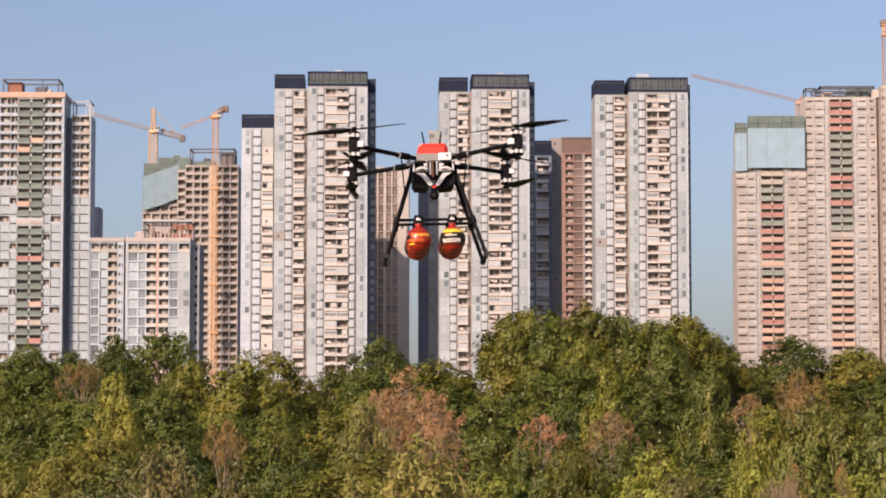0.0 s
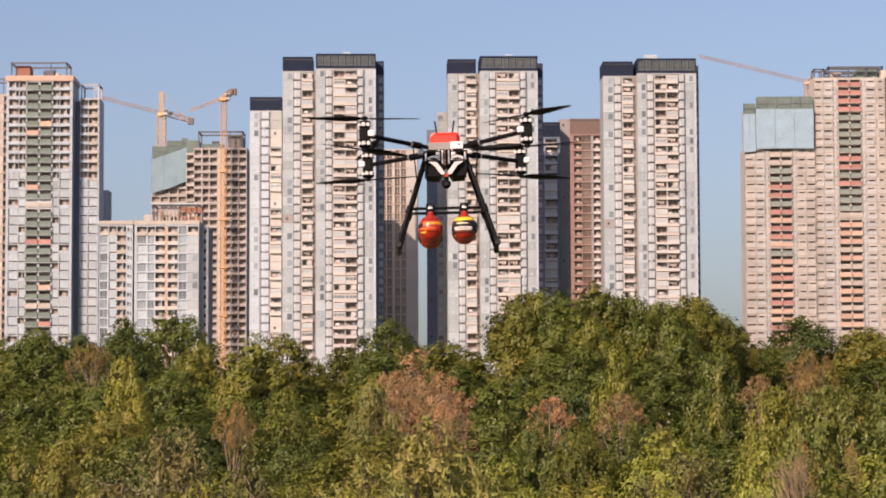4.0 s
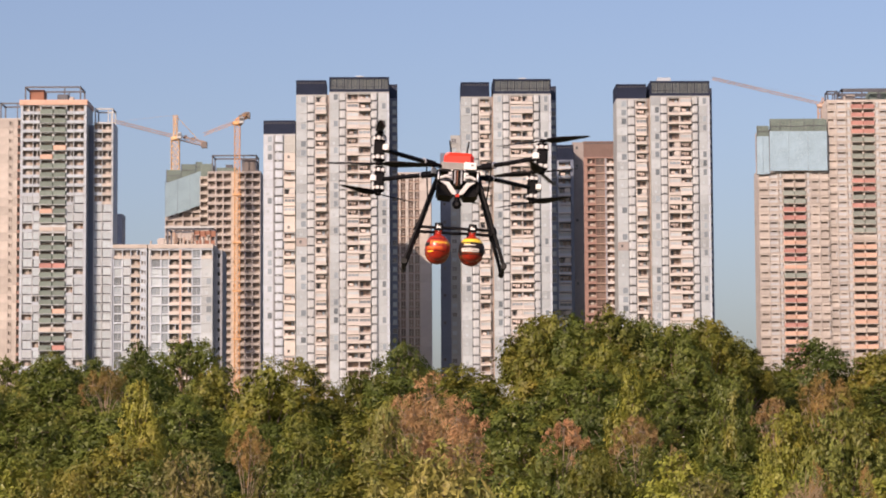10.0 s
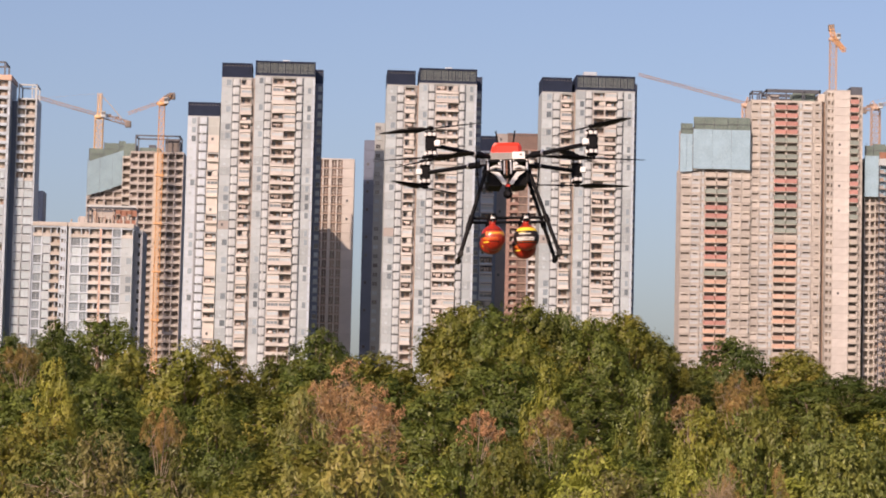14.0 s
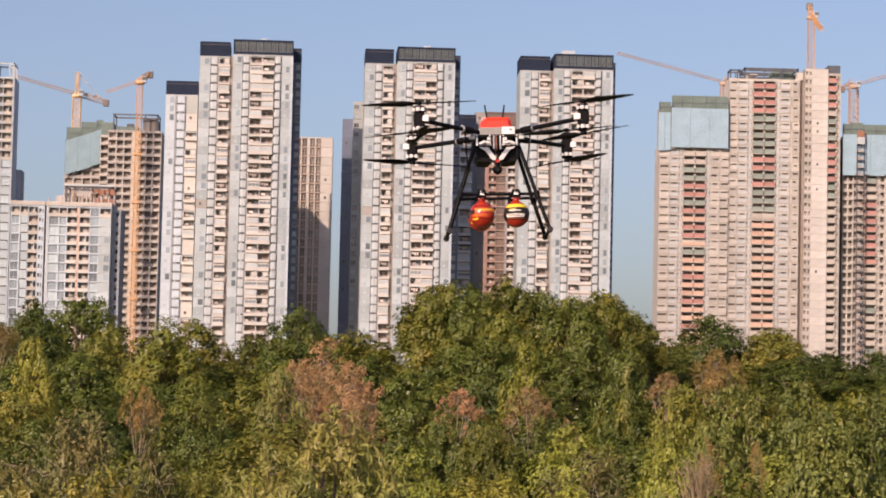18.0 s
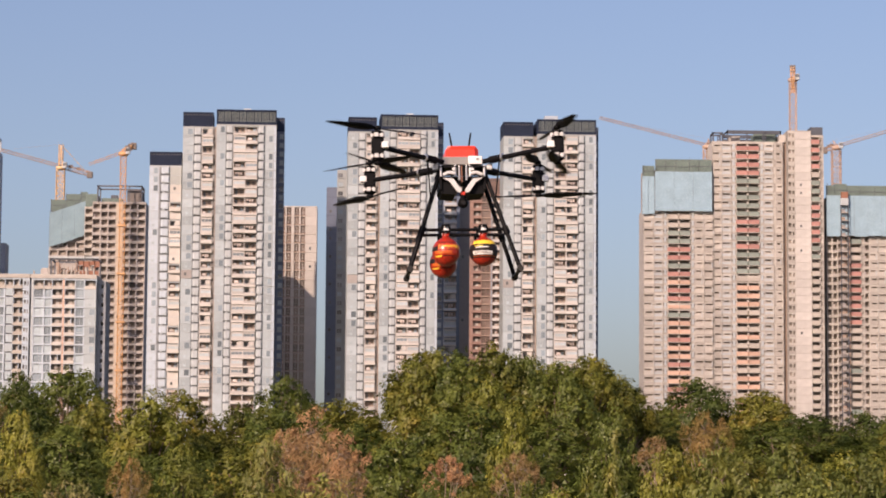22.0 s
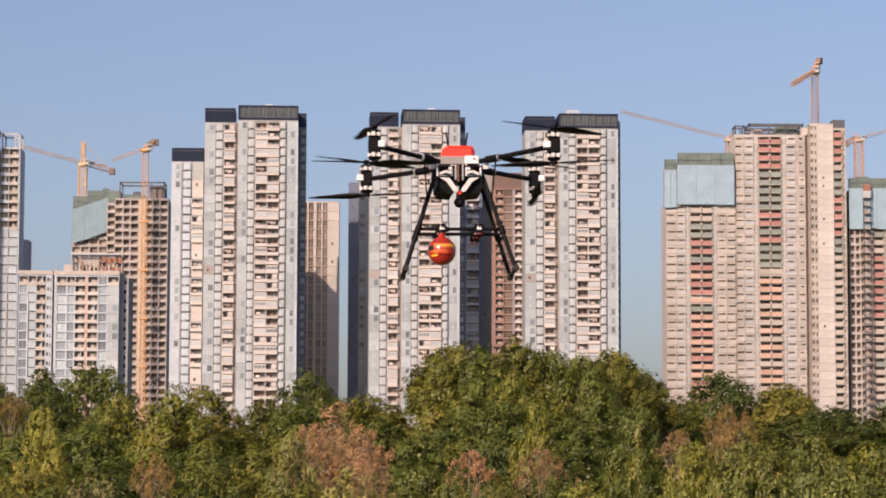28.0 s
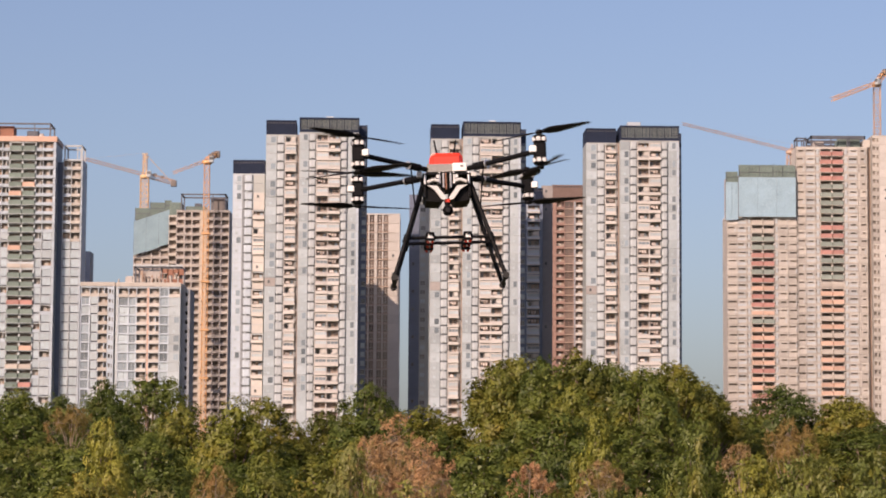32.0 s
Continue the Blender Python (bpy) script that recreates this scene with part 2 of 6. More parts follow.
LEAF = {
    "dark": leaf_material("dark_green_leaves", (0.027, 0.046, 0.009), (0.118, 0.152, 0.030), (0.162, 0.156, 0.027), 0.18),
    "olive": leaf_material("olive_leaves", (0.044, 0.060, 0.010), (0.188, 0.194, 0.037), (0.222, 0.188, 0.034), 0.24),
    "yellow": leaf_material("yellow_green_leaves", (0.080, 0.097, 0.014), (0.280, 0.282, 0.050), (0.268, 0.224, 0.040), 0.2),
    "fresh": leaf_material("fresh_green_leaves", (0.080, 0.110, 0.018), (0.285, 0.312, 0.055), (0.235, 0.236, 0.039), 0.25),
    "pale": leaf_material("pale_curled_leaves", (0.060, 0.082, 0.018), (0.330, 0.325, 0.085), (0.290, 0.235, 0.070), 0.25),
    "laurel": leaf_material("glossy_dark_leaves", (0.036, 0.060, 0.012), (0.240, 0.268, 0.066), (0.130, 0.132, 0.030), 0.2),
    "greygreen": leaf_material("grey_green_leaves", (0.040, 0.054, 0.016), (0.205, 0.206, 0.075), (0.165, 0.132, 0.040), 0.25),
    "rust": leaf_material("withered_rust_leaves", (0.170, 0.095, 0.043), (0.455, 0.277, 0.130), (0.250, 0.180, 0.076), 0.30),
    "ochre": leaf_material("withered_ochre_leaves", (0.150, 0.088, 0.030), (0.370, 0.220, 0.080), (0.150, 0.136, 0.034), 0.40),
}


# ---- mesh building ----
class Maker:
    """Collects boxes, tubes and turned shapes, then becomes one mesh."""

    def __init__(self, *mats):
        self.v, self.f, self.k, self.s, self.mats = [], [], [], [], list(mats)

    def slot(self, m):
        if m not in self.mats:
            self.mats.append(m)
        return self.mats.index(m)

    def faces(self, verts, faces, m, smooth=False):
        o = len(self.v)
        self.v += [tuple(p) for p in verts]
        self.f += [tuple(i + o for i in f) for f in faces]
        self.k += [self.slot(m)] * len(faces)
        self.s += [smooth] * len(faces)
        return self

    def box(self, x0, x1, y0, y1, z0, z1, m, taper=0.0, e=0.0):
        """A box; with e its upright and top edges are cut off."""
        t = taper
        if e:
            ring = lambda z, d: [(x0 + d, y0 + e + d * 0, z), (x0 + e + d, y0 + d, z), (x1 - e - d, y0 + d, z), (x1 - d, y0 + e, z), (x1 - d, y1 - e, z), (x1 - e - d, y1 - d, z), (x0 + e + d, y1 - d, z), (x0 + d, y1 - e, z)]
            rings = [ring(z0, 0), ring(z1 - e, t), ring(z1, t + e * 0.7)]
            fs = [tuple(range(7, -1, -1)), tuple(range(16, 24))]
            for r in range(2):
                fs += [(r * 8 + i, r * 8 + (i + 1) % 8, r * 8 + 8 + (i + 1) % 8, r * 8 + 8 + i) for i in range(8)]
            return self.faces([p for r in rings for p in r], fs, m)
        v = [(x0, y0, z0), (x1, y0, z0), (x1, y1, z0), (x0, y1, z0), (x0 + t, y0 + t, z1), (x1 - t, y0 + t, z1), (x1 - t, y1 - t, z1), (x0 + t, y1 - t, z1)]
        return self.faces(v, [(3, 2, 1, 0), (4, 5, 6, 7), (0, 1, 5, 4), (1, 2, 6, 5), (2, 3, 7, 6), (3, 0, 4, 7)], m)

    def tube(self, p, q, r, m, n=6, r2=None):
        p, q = Vector(p), Vector(q)
        d = (q - p).normalized()
        a = d.cross(Vector((0, 0, 1)) if abs(d.z) < 0.9 else Vector((1, 0, 0))).normalized()
        b = d.cross(a)
        r2 = r if r2 is None else r2
        ring = [(math.cos(2 * math.pi * i / n), math.sin(2 * math.pi * i / n)) for i in range(n)]
        v = [p + (a * c + b * s) * r for c, s in ring] + [q + (a * c + b * s) * r2 for c, s in ring]
        f = [(i, (i + 1) % n, n + (i + 1) % n, n + i) for i in range(n)]
        self.faces(v, f, m, n > 5)
        return self.faces(v, [tuple(range(n - 1, -1, -1)), tuple(range(n, 2 * n))], m)

    def plate(self, x0, x1, z0, z1, y0, y1, m, holes=(), back=None, bands=()):
        """One upright slab from y0 to y1 with rectangular holes (x0, x1, z0, z1); with back they are recesses closed by that material.
        Bands (z0, z1, material) give courses of another material."""
        near = lambda c: sorted({round(p, 3) for p in c})
        xs = near([x0, x1] + [h[i] for h in holes for i in (0, 1)])
        zs = near([z0, z1] + [h[i] for h in holes for i in (2, 3)] + [b[i] for b in bands for i in (0, 1)])
        nx, nz, o = len(xs), len(zs), len(self.v)
        self.v += [(x, y, z) for y in (y0, y1) for z in zs for x in xs]
        at = lambda i, j, k: o + k * nx * nz + j * nx + i
        solid = {}
        for i in range(nx - 1):
            for j in range(nz - 1):
                x, z = (xs[i] + xs[i + 1]) / 2, (zs[j] + zs[j + 1]) / 2
                if not any(h[0] < x < h[1] and h[2] < z < h[3] for h in holes):
                    solid[i, j] = next((b[2] for b in bands if b[0] < z < b[1]), m)
        for i in range(nx - 1):
            for j in range(nz - 1):
                quad = [(i, j), (i + 1, j), (i + 1, j + 1), (i, j + 1)]
                if (i, j) in solid:
                    new_faces = [tuple(at(a, b, 0) for a, b in quad)]
                    if not back:
                        new_faces.append(tuple(at(a, b, 1) for a, b in reversed(quad)))
                    for (a, b), (c, d), step in zip(quad, quad[1:] + quad[:1], ((0, -1), (1, 0), (0, 1), (-1, 0))):
                        if (i + step[0], j + step[1]) not in solid:
                            new_faces.append((at(c, d, 0), at(a, b, 0), at(a, b, 1), at(c, d, 1)))
                    mat = solid[i, j]
                elif back:
                    new_faces, mat = [tuple(at(a, b, 1) for a, b in quad)], back
                else:
                    continue
                self.f += new_faces
                self.k += [self.slot(mat)] * len(new_faces)
                self.s += [False] * len(new_faces)
        return self

    def prism(self, outline, z0, z1, m):
        """An upright solid over an outline of (x, y) points."""
        n = len(outline)
        f = [(i, (i + 1) % n, n + (i + 1) % n, n + i) for i in range(n)]
        return self.faces([(x, y, z) for z in (z0, z1) for x, y in outline], f + [tuple(range(n - 1, -1, -1)), tuple(range(n, 2 * n))], m)

    def turned(self, profile, m, n=20, at=(0, 0, 0)):
        """A shape turned about z from (radius, height) pairs."""
        v, f = [], []
        for r, z in profile:
            v += [(at[0] + r * math.cos(2 * math.pi * i / n), at[1] + r * math.sin(2 * math.pi * i / n), at[2] + z) for i in range(n)]
        for k in range(len(profile) - 1):
            f += [(k * n + i, k * n + (i + 1) % n, k * n + n + (i + 1) % n, k * n + n + i) for i in range(n)]
        f += [tuple(range(n - 1, -1, -1)), tuple(range((len(profile) - 1) * n, len(profile) * n))]
        return self.faces(v, f, m, True)

    def add(self, other, shift):
        """Everything of another Maker, moved."""
        o = len(self.v)
        self.v += [(x + shift[0], y + shift[1], z + shift[2]) for x, y, z in other.v]
        self.f += [tuple(i + o for i in f) for f in other.f]
        ks = [self.slot(m) for m in other.mats]
        self.k += [ks[i] for i in other.k]
        self.s += other.s
        return self

    def mesh(self, name):
        me = bpy.data.meshes.new(name)
        me.from_pydata(self.v, [], self.f)
        for m in self.mats:
            me.materials.append(m)
        me.polygons.foreach_set("material_index", self.k)
        me.polygons.foreach_set("use_smooth", self.s)
        me.update()
        return me


def part(name, made, parent, at=(0, 0, 0), label="", turn=None):
    """Links a Maker or a mesh as one mesh object under a thing or a part."""
    me = made if isinstance(made, bpy.types.Mesh) else made.mesh(name)
    ob = new(name, me)
    ob.parent = parent
    ob.matrix_basis = turn if turn is not None else Matrix.Translation(at)
    return tagged(ob, label)


def thing(name, m, label, category, group="", kind=""):
    ob = new(name)
    ob.empty_display_size = 0.3
    ob.matrix_basis = m
    return tagged(ob, label, category, group, kind)


# ---- the lie of the land ----
def smooth(a, b, x):
    t = min(1.0, max(0.0, (x - a) / (b - a)))
    return t * t * (3 - 2 * t)


def between(x, table):
    for (a, p), (b, q) in zip(table, table[1:]):
        if x <= b:
            return p + (q - p) * max(0.0, (x - a) / (b - a))
    return table[-1][1]


def land(x, y):
    d = math.hypot(x, y)
    z = between(d, ((0, 4.4), (7, 4.3), (16, 0.6), (26, 0.0), (36, 0.2), (55, 0.6), (80, 1.3), (105, 2.4), (140, 4.5), (170, 6.3), (200, 6.0), (300, 1.0), (420, 0.0), (9000, 0.0)))
    if y < 0:
        z = 4.4 + (z - 4.4) * smooth(0, 60, d) * 0.9
    bump = smooth(-2, 6, x) * (1 - smooth(26, 34, x)) * smooth(95, 125, y) * (1 - smooth(150, 200, y))
    return z + 2.2 * bump + (0.25 * noise.noise((x * 0.13, y * 0.13, 0)) if d < 400 else 0)


def make_ground():
    ring = [0, 2, 5, 8, 11, 14, 17, 20, 24, 28, 32, 36, 41, 46, 52, 58, 65, 72, 80, 90, 100, 110, 120, 130, 140, 150, 160, 172, 186, 200, 225, 250, 300, 350, 420, 520, 700, 1000, 1600, 2600, 4500]
    n = 120
    v, f = [(0, 0, land(0, 0))], []
    for r in ring[1:]:
        v += [(r * math.sin(2 * math.pi * i / n), r * math.cos(2 * math.pi * i / n), land(r * math.sin(2 * math.pi * i / n), r * math.cos(2 * math.pi * i / n))) for i in range(n)]
    f += [(0, 1 + (i + 1) % n, 1 + i) for i in range(n)]
    for k in range(len(ring) - 2):
        a, b = 1 + k * n, 1 + (k + 1) * n
        f += [(a + i, a + (i + 1) % n, b + (i + 1) % n, b + i) for i in range(n)]
    ob = new("ground", Maker().faces(v, f, M["ground"], True).mesh("ground"))
    tagged(ob, "uneven ground of dry grass and bare earth", "ground", kind="structure")


make_ground()


# ---- the towers ----
KIT = {}


def kit(kind, w, h, wall, tint, variant):
    """One storey of one bay, w wide and h high, and its panes; its face lies at y = 0 and its left lower corner at the origin."""
    key = (kind, round(w, 2), round(h, 2), wall, tint, variant)
    if key in KIT:
        return KIT[key]
    q, g, rail, extra = Maker(), Maker(), Maker(), Maker()
    wm, tm, fr = M[wall], M[tint], M["frame"]
    if kind == "solid":
        holes = [(w * 0.30, w * 0.30 + 0.7, 1.0, 1.9)] if variant == 1 and w > 2 else []
        q.plate(0.03, w - 0.03, 0.08, h - 0.08, 0, 0.14, tm, holes).plate(0.0, w, 0, h, 0.14, 0.3, wm)
        if holes:
            g.box(w * 0.30, w * 0.30 + 0.7, 0.06, 0.12, 1.0, 1.9, M["glass"])
    elif kind == "glazed":
        # a flush panel over a projecting slab edge, with a teal window whose lights differ from storey to storey
        q.plate(0.03, w - 0.03, 0.14, h, -0.03, 0.3, tm).box(0, w, -0.16, 0.3, 0, 0.14, M["white"])
        if variant == 2:
            g.plate(w - 0.85, w - 0.12, 0.75, h - 0.45, -0.06, 0.02, fr, [(w - 0.79, w - 0.18, 0.81, h - 0.51)], M["glass"])
        else:
            a, b = (0.30, w - 0.26) if variant else (0.18, w * 0.60)
            c = a + (b - a) * (0.42 if variant else 0.55)
            g.plate(a, b, 0.52, h - 0.28, -0.08, 0.02, M["white"], [(a + 0.07, c - 0.05, 0.60, 1.02), (c + 0.05, b - 0.07, 0.60, h - 0.36), (a + 0.07, c - 0.05, 1.12, h - 0.36)], M["tealglass" if variant else "paleglass"])
            g.box(c + 0.05, b - 0.07, -0.045, -0.02, 0.60, h - 0.36 if variant else 1.3, M["paleglass" if variant else "curtain"])
    elif kind == "gridded":
        # a window wall: white piers and slab edges round a recessed window with a low panel
        c = w * (0.5 if variant % 2 else 0.62)
        q.plate(0, w, 0, h, 0, 0.5, wm, [(0.24, w - 0.24, 0.30, h - 0.22)], tm)
        q.box(0, w, -0.14, 0.0, -0.06, 0.14, wm)
        g.plate(0.24, w - 0.24, 0.30, h - 0.22, 0.24, 0.34, M["white"], [(0.30, c - 0.04, 0.98, h - 0.28), (c + 0.04, w - 0.30, 0.98, h - 0.28), (0.30, c - 0.04, 0.36, 0.90), (c + 0.04, w - 0.30, 0.36, 0.90)], M["curtain"] if variant == 0 else M["paleglass"])
    elif kind == "boxed":
        # a closed box bay that stands proud of a recess greyed for shade, with a narrow opening beside it
        a, b = 0.46 if variant % 2 else 0.22, w - 0.14
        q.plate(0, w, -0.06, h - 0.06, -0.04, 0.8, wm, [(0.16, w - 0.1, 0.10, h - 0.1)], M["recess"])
        q.plate(a, b, 0.50, h - 0.12, -0.12, 0.7, tm, [(a + 0.1, b - 0.1, 0.66, h - 0.28)])
        c = (a + b) / 2
        g.plate(a + 0.1, b - 0.1, 0.66, h - 0.28, -0.08, 0.0, fr, [(a + 0.14, c - 0.04, 0.70, h - 0.32), (c + 0.03, b - 0.14, 0.70, h - 0.32)], M["curtain"] if variant else M["bluepanel"])
    elif kind == "tall":
        q.plate(0, w, 0, h, 0, 0.6, wm, [(0.20, w - 0.20, 0.36, h - 0.06)], bands=[(0.0, 0.36, M["pipe"])])
        c = w / 2
        g.plate(0.20, w - 0.20, 0.36, h - 0.06, 0.38, 0.48, tm, [(0.25, c - 0.05, 0.42, 1.10), (c + 0.05, w - 0.25, 0.42, 1.10), (0.25, c - 0.05, 1.18, h - 0.12), (c + 0.05, w - 0.25, 1.18, h - 0.12)], M["brownglass"])
    elif kind == "window":
        a, b, c = 0.3, w - 0.3, w / 2
        q.plate(0, w, 0, h, 0, 0.3, wm, [(a, b, 0.85, 2.25)])
        q.box(a - 0.2, b + 0.2, -0.28, 0.05, 0.63, 0.85, tm)
        g.plate(a, b, 0.85, 2.25, 0.1, 0.22, fr, [(a + 0.06, c - 0.04, 0.91, 2.19), (c + 0.04, b - 0.06, 0.91, 2.19)], M["curtain"] if variant else M["glass"])
    elif kind == "slit":
        high = 2.28 - 0.14 * (variant % 2)
        a, b = 0.30 + 0.4 * (variant % 2), w - 0.45 - 0.30 * (variant % 3)
        q.plate(0, w, 0, h, 0, 0.55, wm, [(a, b, 1.55, high)], M["dark"], [(0.0, 0.12, tm), (0.35, 1.1, tm)])
        q.box(a - 0.1, b + 0.1, -0.22, 0.0, high, high + 0.14, tm).box(-0.02, w + 0.02, -0.20, 0.0, -0.10, 0.10, wm).box(w - 0.26, w - 0.02, -0.34, 0.0, 0.10, h - 0.10, wm)
        if variant < 2:
            q.box(0.05, w - 0.3, -0.12, 0.0, 1.36, 1.52, tm)
        if variant > 1:
            q.box(b + 0.06, b + 0.34, -0.26, 0.0, 0.25, 2.0, M["white"])
    elif kind == "bay":
        # a bay window with rounded cheeks before a wall greyed for the gap's shade, with a narrow opening at its foot
        # for cooling units
        a, b = 0.26, w - 0.22
        s = 0.22
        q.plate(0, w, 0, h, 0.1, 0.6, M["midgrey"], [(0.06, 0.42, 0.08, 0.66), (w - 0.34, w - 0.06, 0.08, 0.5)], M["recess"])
        q.prism([(a, 0.1), (a + 0.04, -0.22), (a + s, -0.48), (a + 2 * s, -0.56), (b - 2 * s, -0.56), (b - s, -0.48), (b - 0.04, -0.22), (b, 0.1)], 0.56, h - 0.14, tm)
        q.prism([(a - 0.06, 0.1), (a + 0.1, -0.42), (b - 0.1, -0.42), (b + 0.06, 0.1)], 0.44, 0.56, M["white"])
        g.plate(a + 2 * s + 0.04, b - 2 * s - 0.04, 0.86, h - 0.40, -0.60, -0.55, M["white"], [(a + 2 * s + 0.09, b - 2 * s - 0.09, 0.91, h - 0.45)], M["glass"] if variant == 2 else M["paleglass"] if variant == 1 else M["curtain"])
        if variant == 1:
            extra.box(a + 0.4, a + 1.1, -0.30, 0.08, 0.02, 0.42, M["white"], e=0.05)
    elif kind == "balcony":
        out = -0.70 - 0.2 * (variant % 2)
        back = 1.25
        # brown backs darken the room by colour where sun would light cream
        q.plate(0, w, -0.16, h - 0.16, -0.02, back, wm, [(0.14, w - 0.10, 0.16, h - 0.40)], M["cream" if variant % 3 == 1 else "pipe"], [(-0.16, 0.16, tm)])
        q.prism([(-0.08, out - 0.10), (w + 0.08, out - 0.10), (w + 0.08, -0.03), (-0.08, -0.03)], -0.17, 0.22, M["palecream"])
        q.box(-0.14, 0.14, out, 0.1, 0.14, h - 0.16, tm)
        top_rail = 0.98 if variant in (1, 3, 6) else 0.74
        low = 0.40 if variant == 0 else 0.90
        bars = [] if low > 0.8 else [(0.18 + (w - 0.3) * k / 6 + 0.04, 0.18 + (w - 0.3) * (k + 1) / 6 - 0.04, low, 0.64) for k in range(6)]
        rail.plate(0.14, w - 0.04, 0.22, top_rail, out, out + 0.10, tm, bars)
        if variant in (1, 6):
            n = 4 if variant == 1 else 3
            cells = [(0.16 + (w - 0.24) * k / n + 0.05, 0.16 + (w - 0.24) * (k + 1) / n - 0.05, 1.05, 1.85) for k in range(n)]
            g.plate(0.16, w - 0.08, 1.0, h - 0.42, out + 0.02, out + 0.1, M["palecream"], cells, M["curtain" if variant == 1 else "paleglass"])
        else:
            g.box(0.5, w * 0.36, back - 0.12, back - 0.03, 0.16, h - 0.65, M["glass"]).box(w * 0.60, w - 0.5, back - 0.12, back - 0.03, 0.9, h - 0.65, M["curtain" if variant > 2 else "brownglass"])
        if variant == 2:
            gaps = [(0.5 + (w - 1.2) * k / 3 + 0.5, 0.5 + (w - 1.2) * (k + 1) / 3, 1.2, 2.02) for k in range(3)] + [(0.5, 0.5 + (w - 1.2) / 3, 1.2, 1.5)]
            extra.plate(0.5, w - 0.7, 1.2, 2.08, -0.2, -0.16, M["clutter"], gaps)
        elif variant == 3:
            extra.box(0.4, 1.3, out + 0.2, 0.3, 0.16, 1.5, M["clutter"], e=0.1)
        elif variant == 4:
            extra.box(w * 0.5, w - 0.2, out + 0.14, out + 0.2, 1.03, h - 0.4, M["palecream"])
        elif variant == 5:
            extra.box(w * 0.16, w * 0.55, out + 0.12, out + 0.3, 0.95, 1.7, M["clutter"], 0.12, 0.06)
    elif kind == "deep":
        # a shell's balcony: high rendered parapet with cut corners, backs coloured dark for room shade
        v = [(0.02, 0, 0), (0.22, -0.7, 0), (w - 0.22, -0.7, 0), (w - 0.02, 0, 0), (0.02, 0, 1.58), (0.22, -0.7, 1.58), (w - 0.22, -0.7, 1.58), (w - 0.02, 0, 1.58)]
        rail.faces(v, [(3, 2, 1, 0), (0, 1, 5, 4), (1, 2, 6, 5), (2, 3, 7, 6), (4, 5, 6, 7)], tm)
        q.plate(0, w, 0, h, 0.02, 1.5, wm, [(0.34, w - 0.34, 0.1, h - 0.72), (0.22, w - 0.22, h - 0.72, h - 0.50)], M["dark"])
        q.box(0.0, w, -0.75, 0.02, -0.16, 0.0, wm)
    elif kind == "blank":
        # a storey left closed behind plain board, with one narrow gap
        q.plate(0, w, 0, h, 0.0, 0.4, wm, [(0.5, w - 0.5, h - 0.95, h - 0.62)], M["dark"])
        rail.box(0.15, w - 0.15, -0.3, 0.0, 0.2, 1.5, tm, e=0.05)
    elif kind == "twin":
        q.box(-0.02, w + 0.02, -0.16, 0.0, -0.08, 0.10, wm).plate(0, w, 0, h, 0, 0.7, wm, [(0.25, w * 0.48, 1.0, h - 0.7), (w * 0.64, w - 0.35, 0.9, h - 0.8)], M["dark"])
        q.box(0.1, w - 0.1, -0.10, 0.0, 0.72, 0.90, tm)
    elif kind == "loggia":
        holes = [(0.10, w - 0.10, 0.12, h - 0.22)] if variant != 1 else [(0.10, w * 0.60, 0.12, h - 0.22), (w * 0.66, w - 0.10, 0.12, h - 0.22)]
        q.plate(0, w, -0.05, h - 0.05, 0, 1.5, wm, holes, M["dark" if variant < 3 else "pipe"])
        # pale panel paints the lit middle of the room
        q.box(w * 0.34, w * 0.66, 1.35, 1.45, 0.9, h - 0.55, M["grey"])
        rail.box(0.06, w - 0.06, -0.16, 0.06, -0.10, 0.92, tm, e=0.03)
    elif kind == "niche":
        # a white panel between two narrow slots
        q.plate(0, w, 0, h, 0, 0.6, wm, [(0.16, 0.42, 1.25, 2.15), (w - 0.42, w - 0.16, 1.25, 2.15)], M["dark"])
        q.box(0.46, w - 0.46, -0.24, 0.0, 0.5, h - 0.55, tm, e=0.05).box(0, w, -0.14, 0.0, -0.08, 0.10, wm)
    elif kind == "void":
        # an unglazed opening with a thick slab edge and a low upstand
        b = w - 0.30 - 0.12 * (variant % 2)
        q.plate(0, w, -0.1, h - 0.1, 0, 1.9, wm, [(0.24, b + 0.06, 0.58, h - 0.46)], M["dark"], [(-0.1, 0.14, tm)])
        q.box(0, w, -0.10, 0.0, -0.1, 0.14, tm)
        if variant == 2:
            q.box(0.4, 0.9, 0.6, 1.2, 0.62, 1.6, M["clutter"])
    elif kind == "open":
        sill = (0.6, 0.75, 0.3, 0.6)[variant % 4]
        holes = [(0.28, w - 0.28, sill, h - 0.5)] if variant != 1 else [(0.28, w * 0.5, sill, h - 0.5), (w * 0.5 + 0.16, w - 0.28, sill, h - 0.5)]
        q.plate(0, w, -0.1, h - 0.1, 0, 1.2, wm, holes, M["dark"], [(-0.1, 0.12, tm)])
        q.box(0.0, w, -0.07, 0.0, -0.1, 0.12, tm)
    KIT[key] = q, g, rail, extra
    return q, g, rail, extra


# what each kind of storey is called
NAMES = {"blank": "wall_panel", "twin": "window", "solid": "wall_panel", "window": "window", "slit": "window", "bay": "bay_window", "balcony": "balcony", "deep": "balcony", "open": "open_storey", "loggia": "loggia", "glazed": "window", "boxed": "bay_window", "tall": "window", "gridded": "window", "niche": "wall_panel", "void": "open_storey"}
EXTRA = {1: "cooling_unit", 2: "laundry", 3: "cabinet", 4: "sun_blind", 5: "flower_box"}
PANE = {"balcony": "glass_door", "deep": "glass_door"}


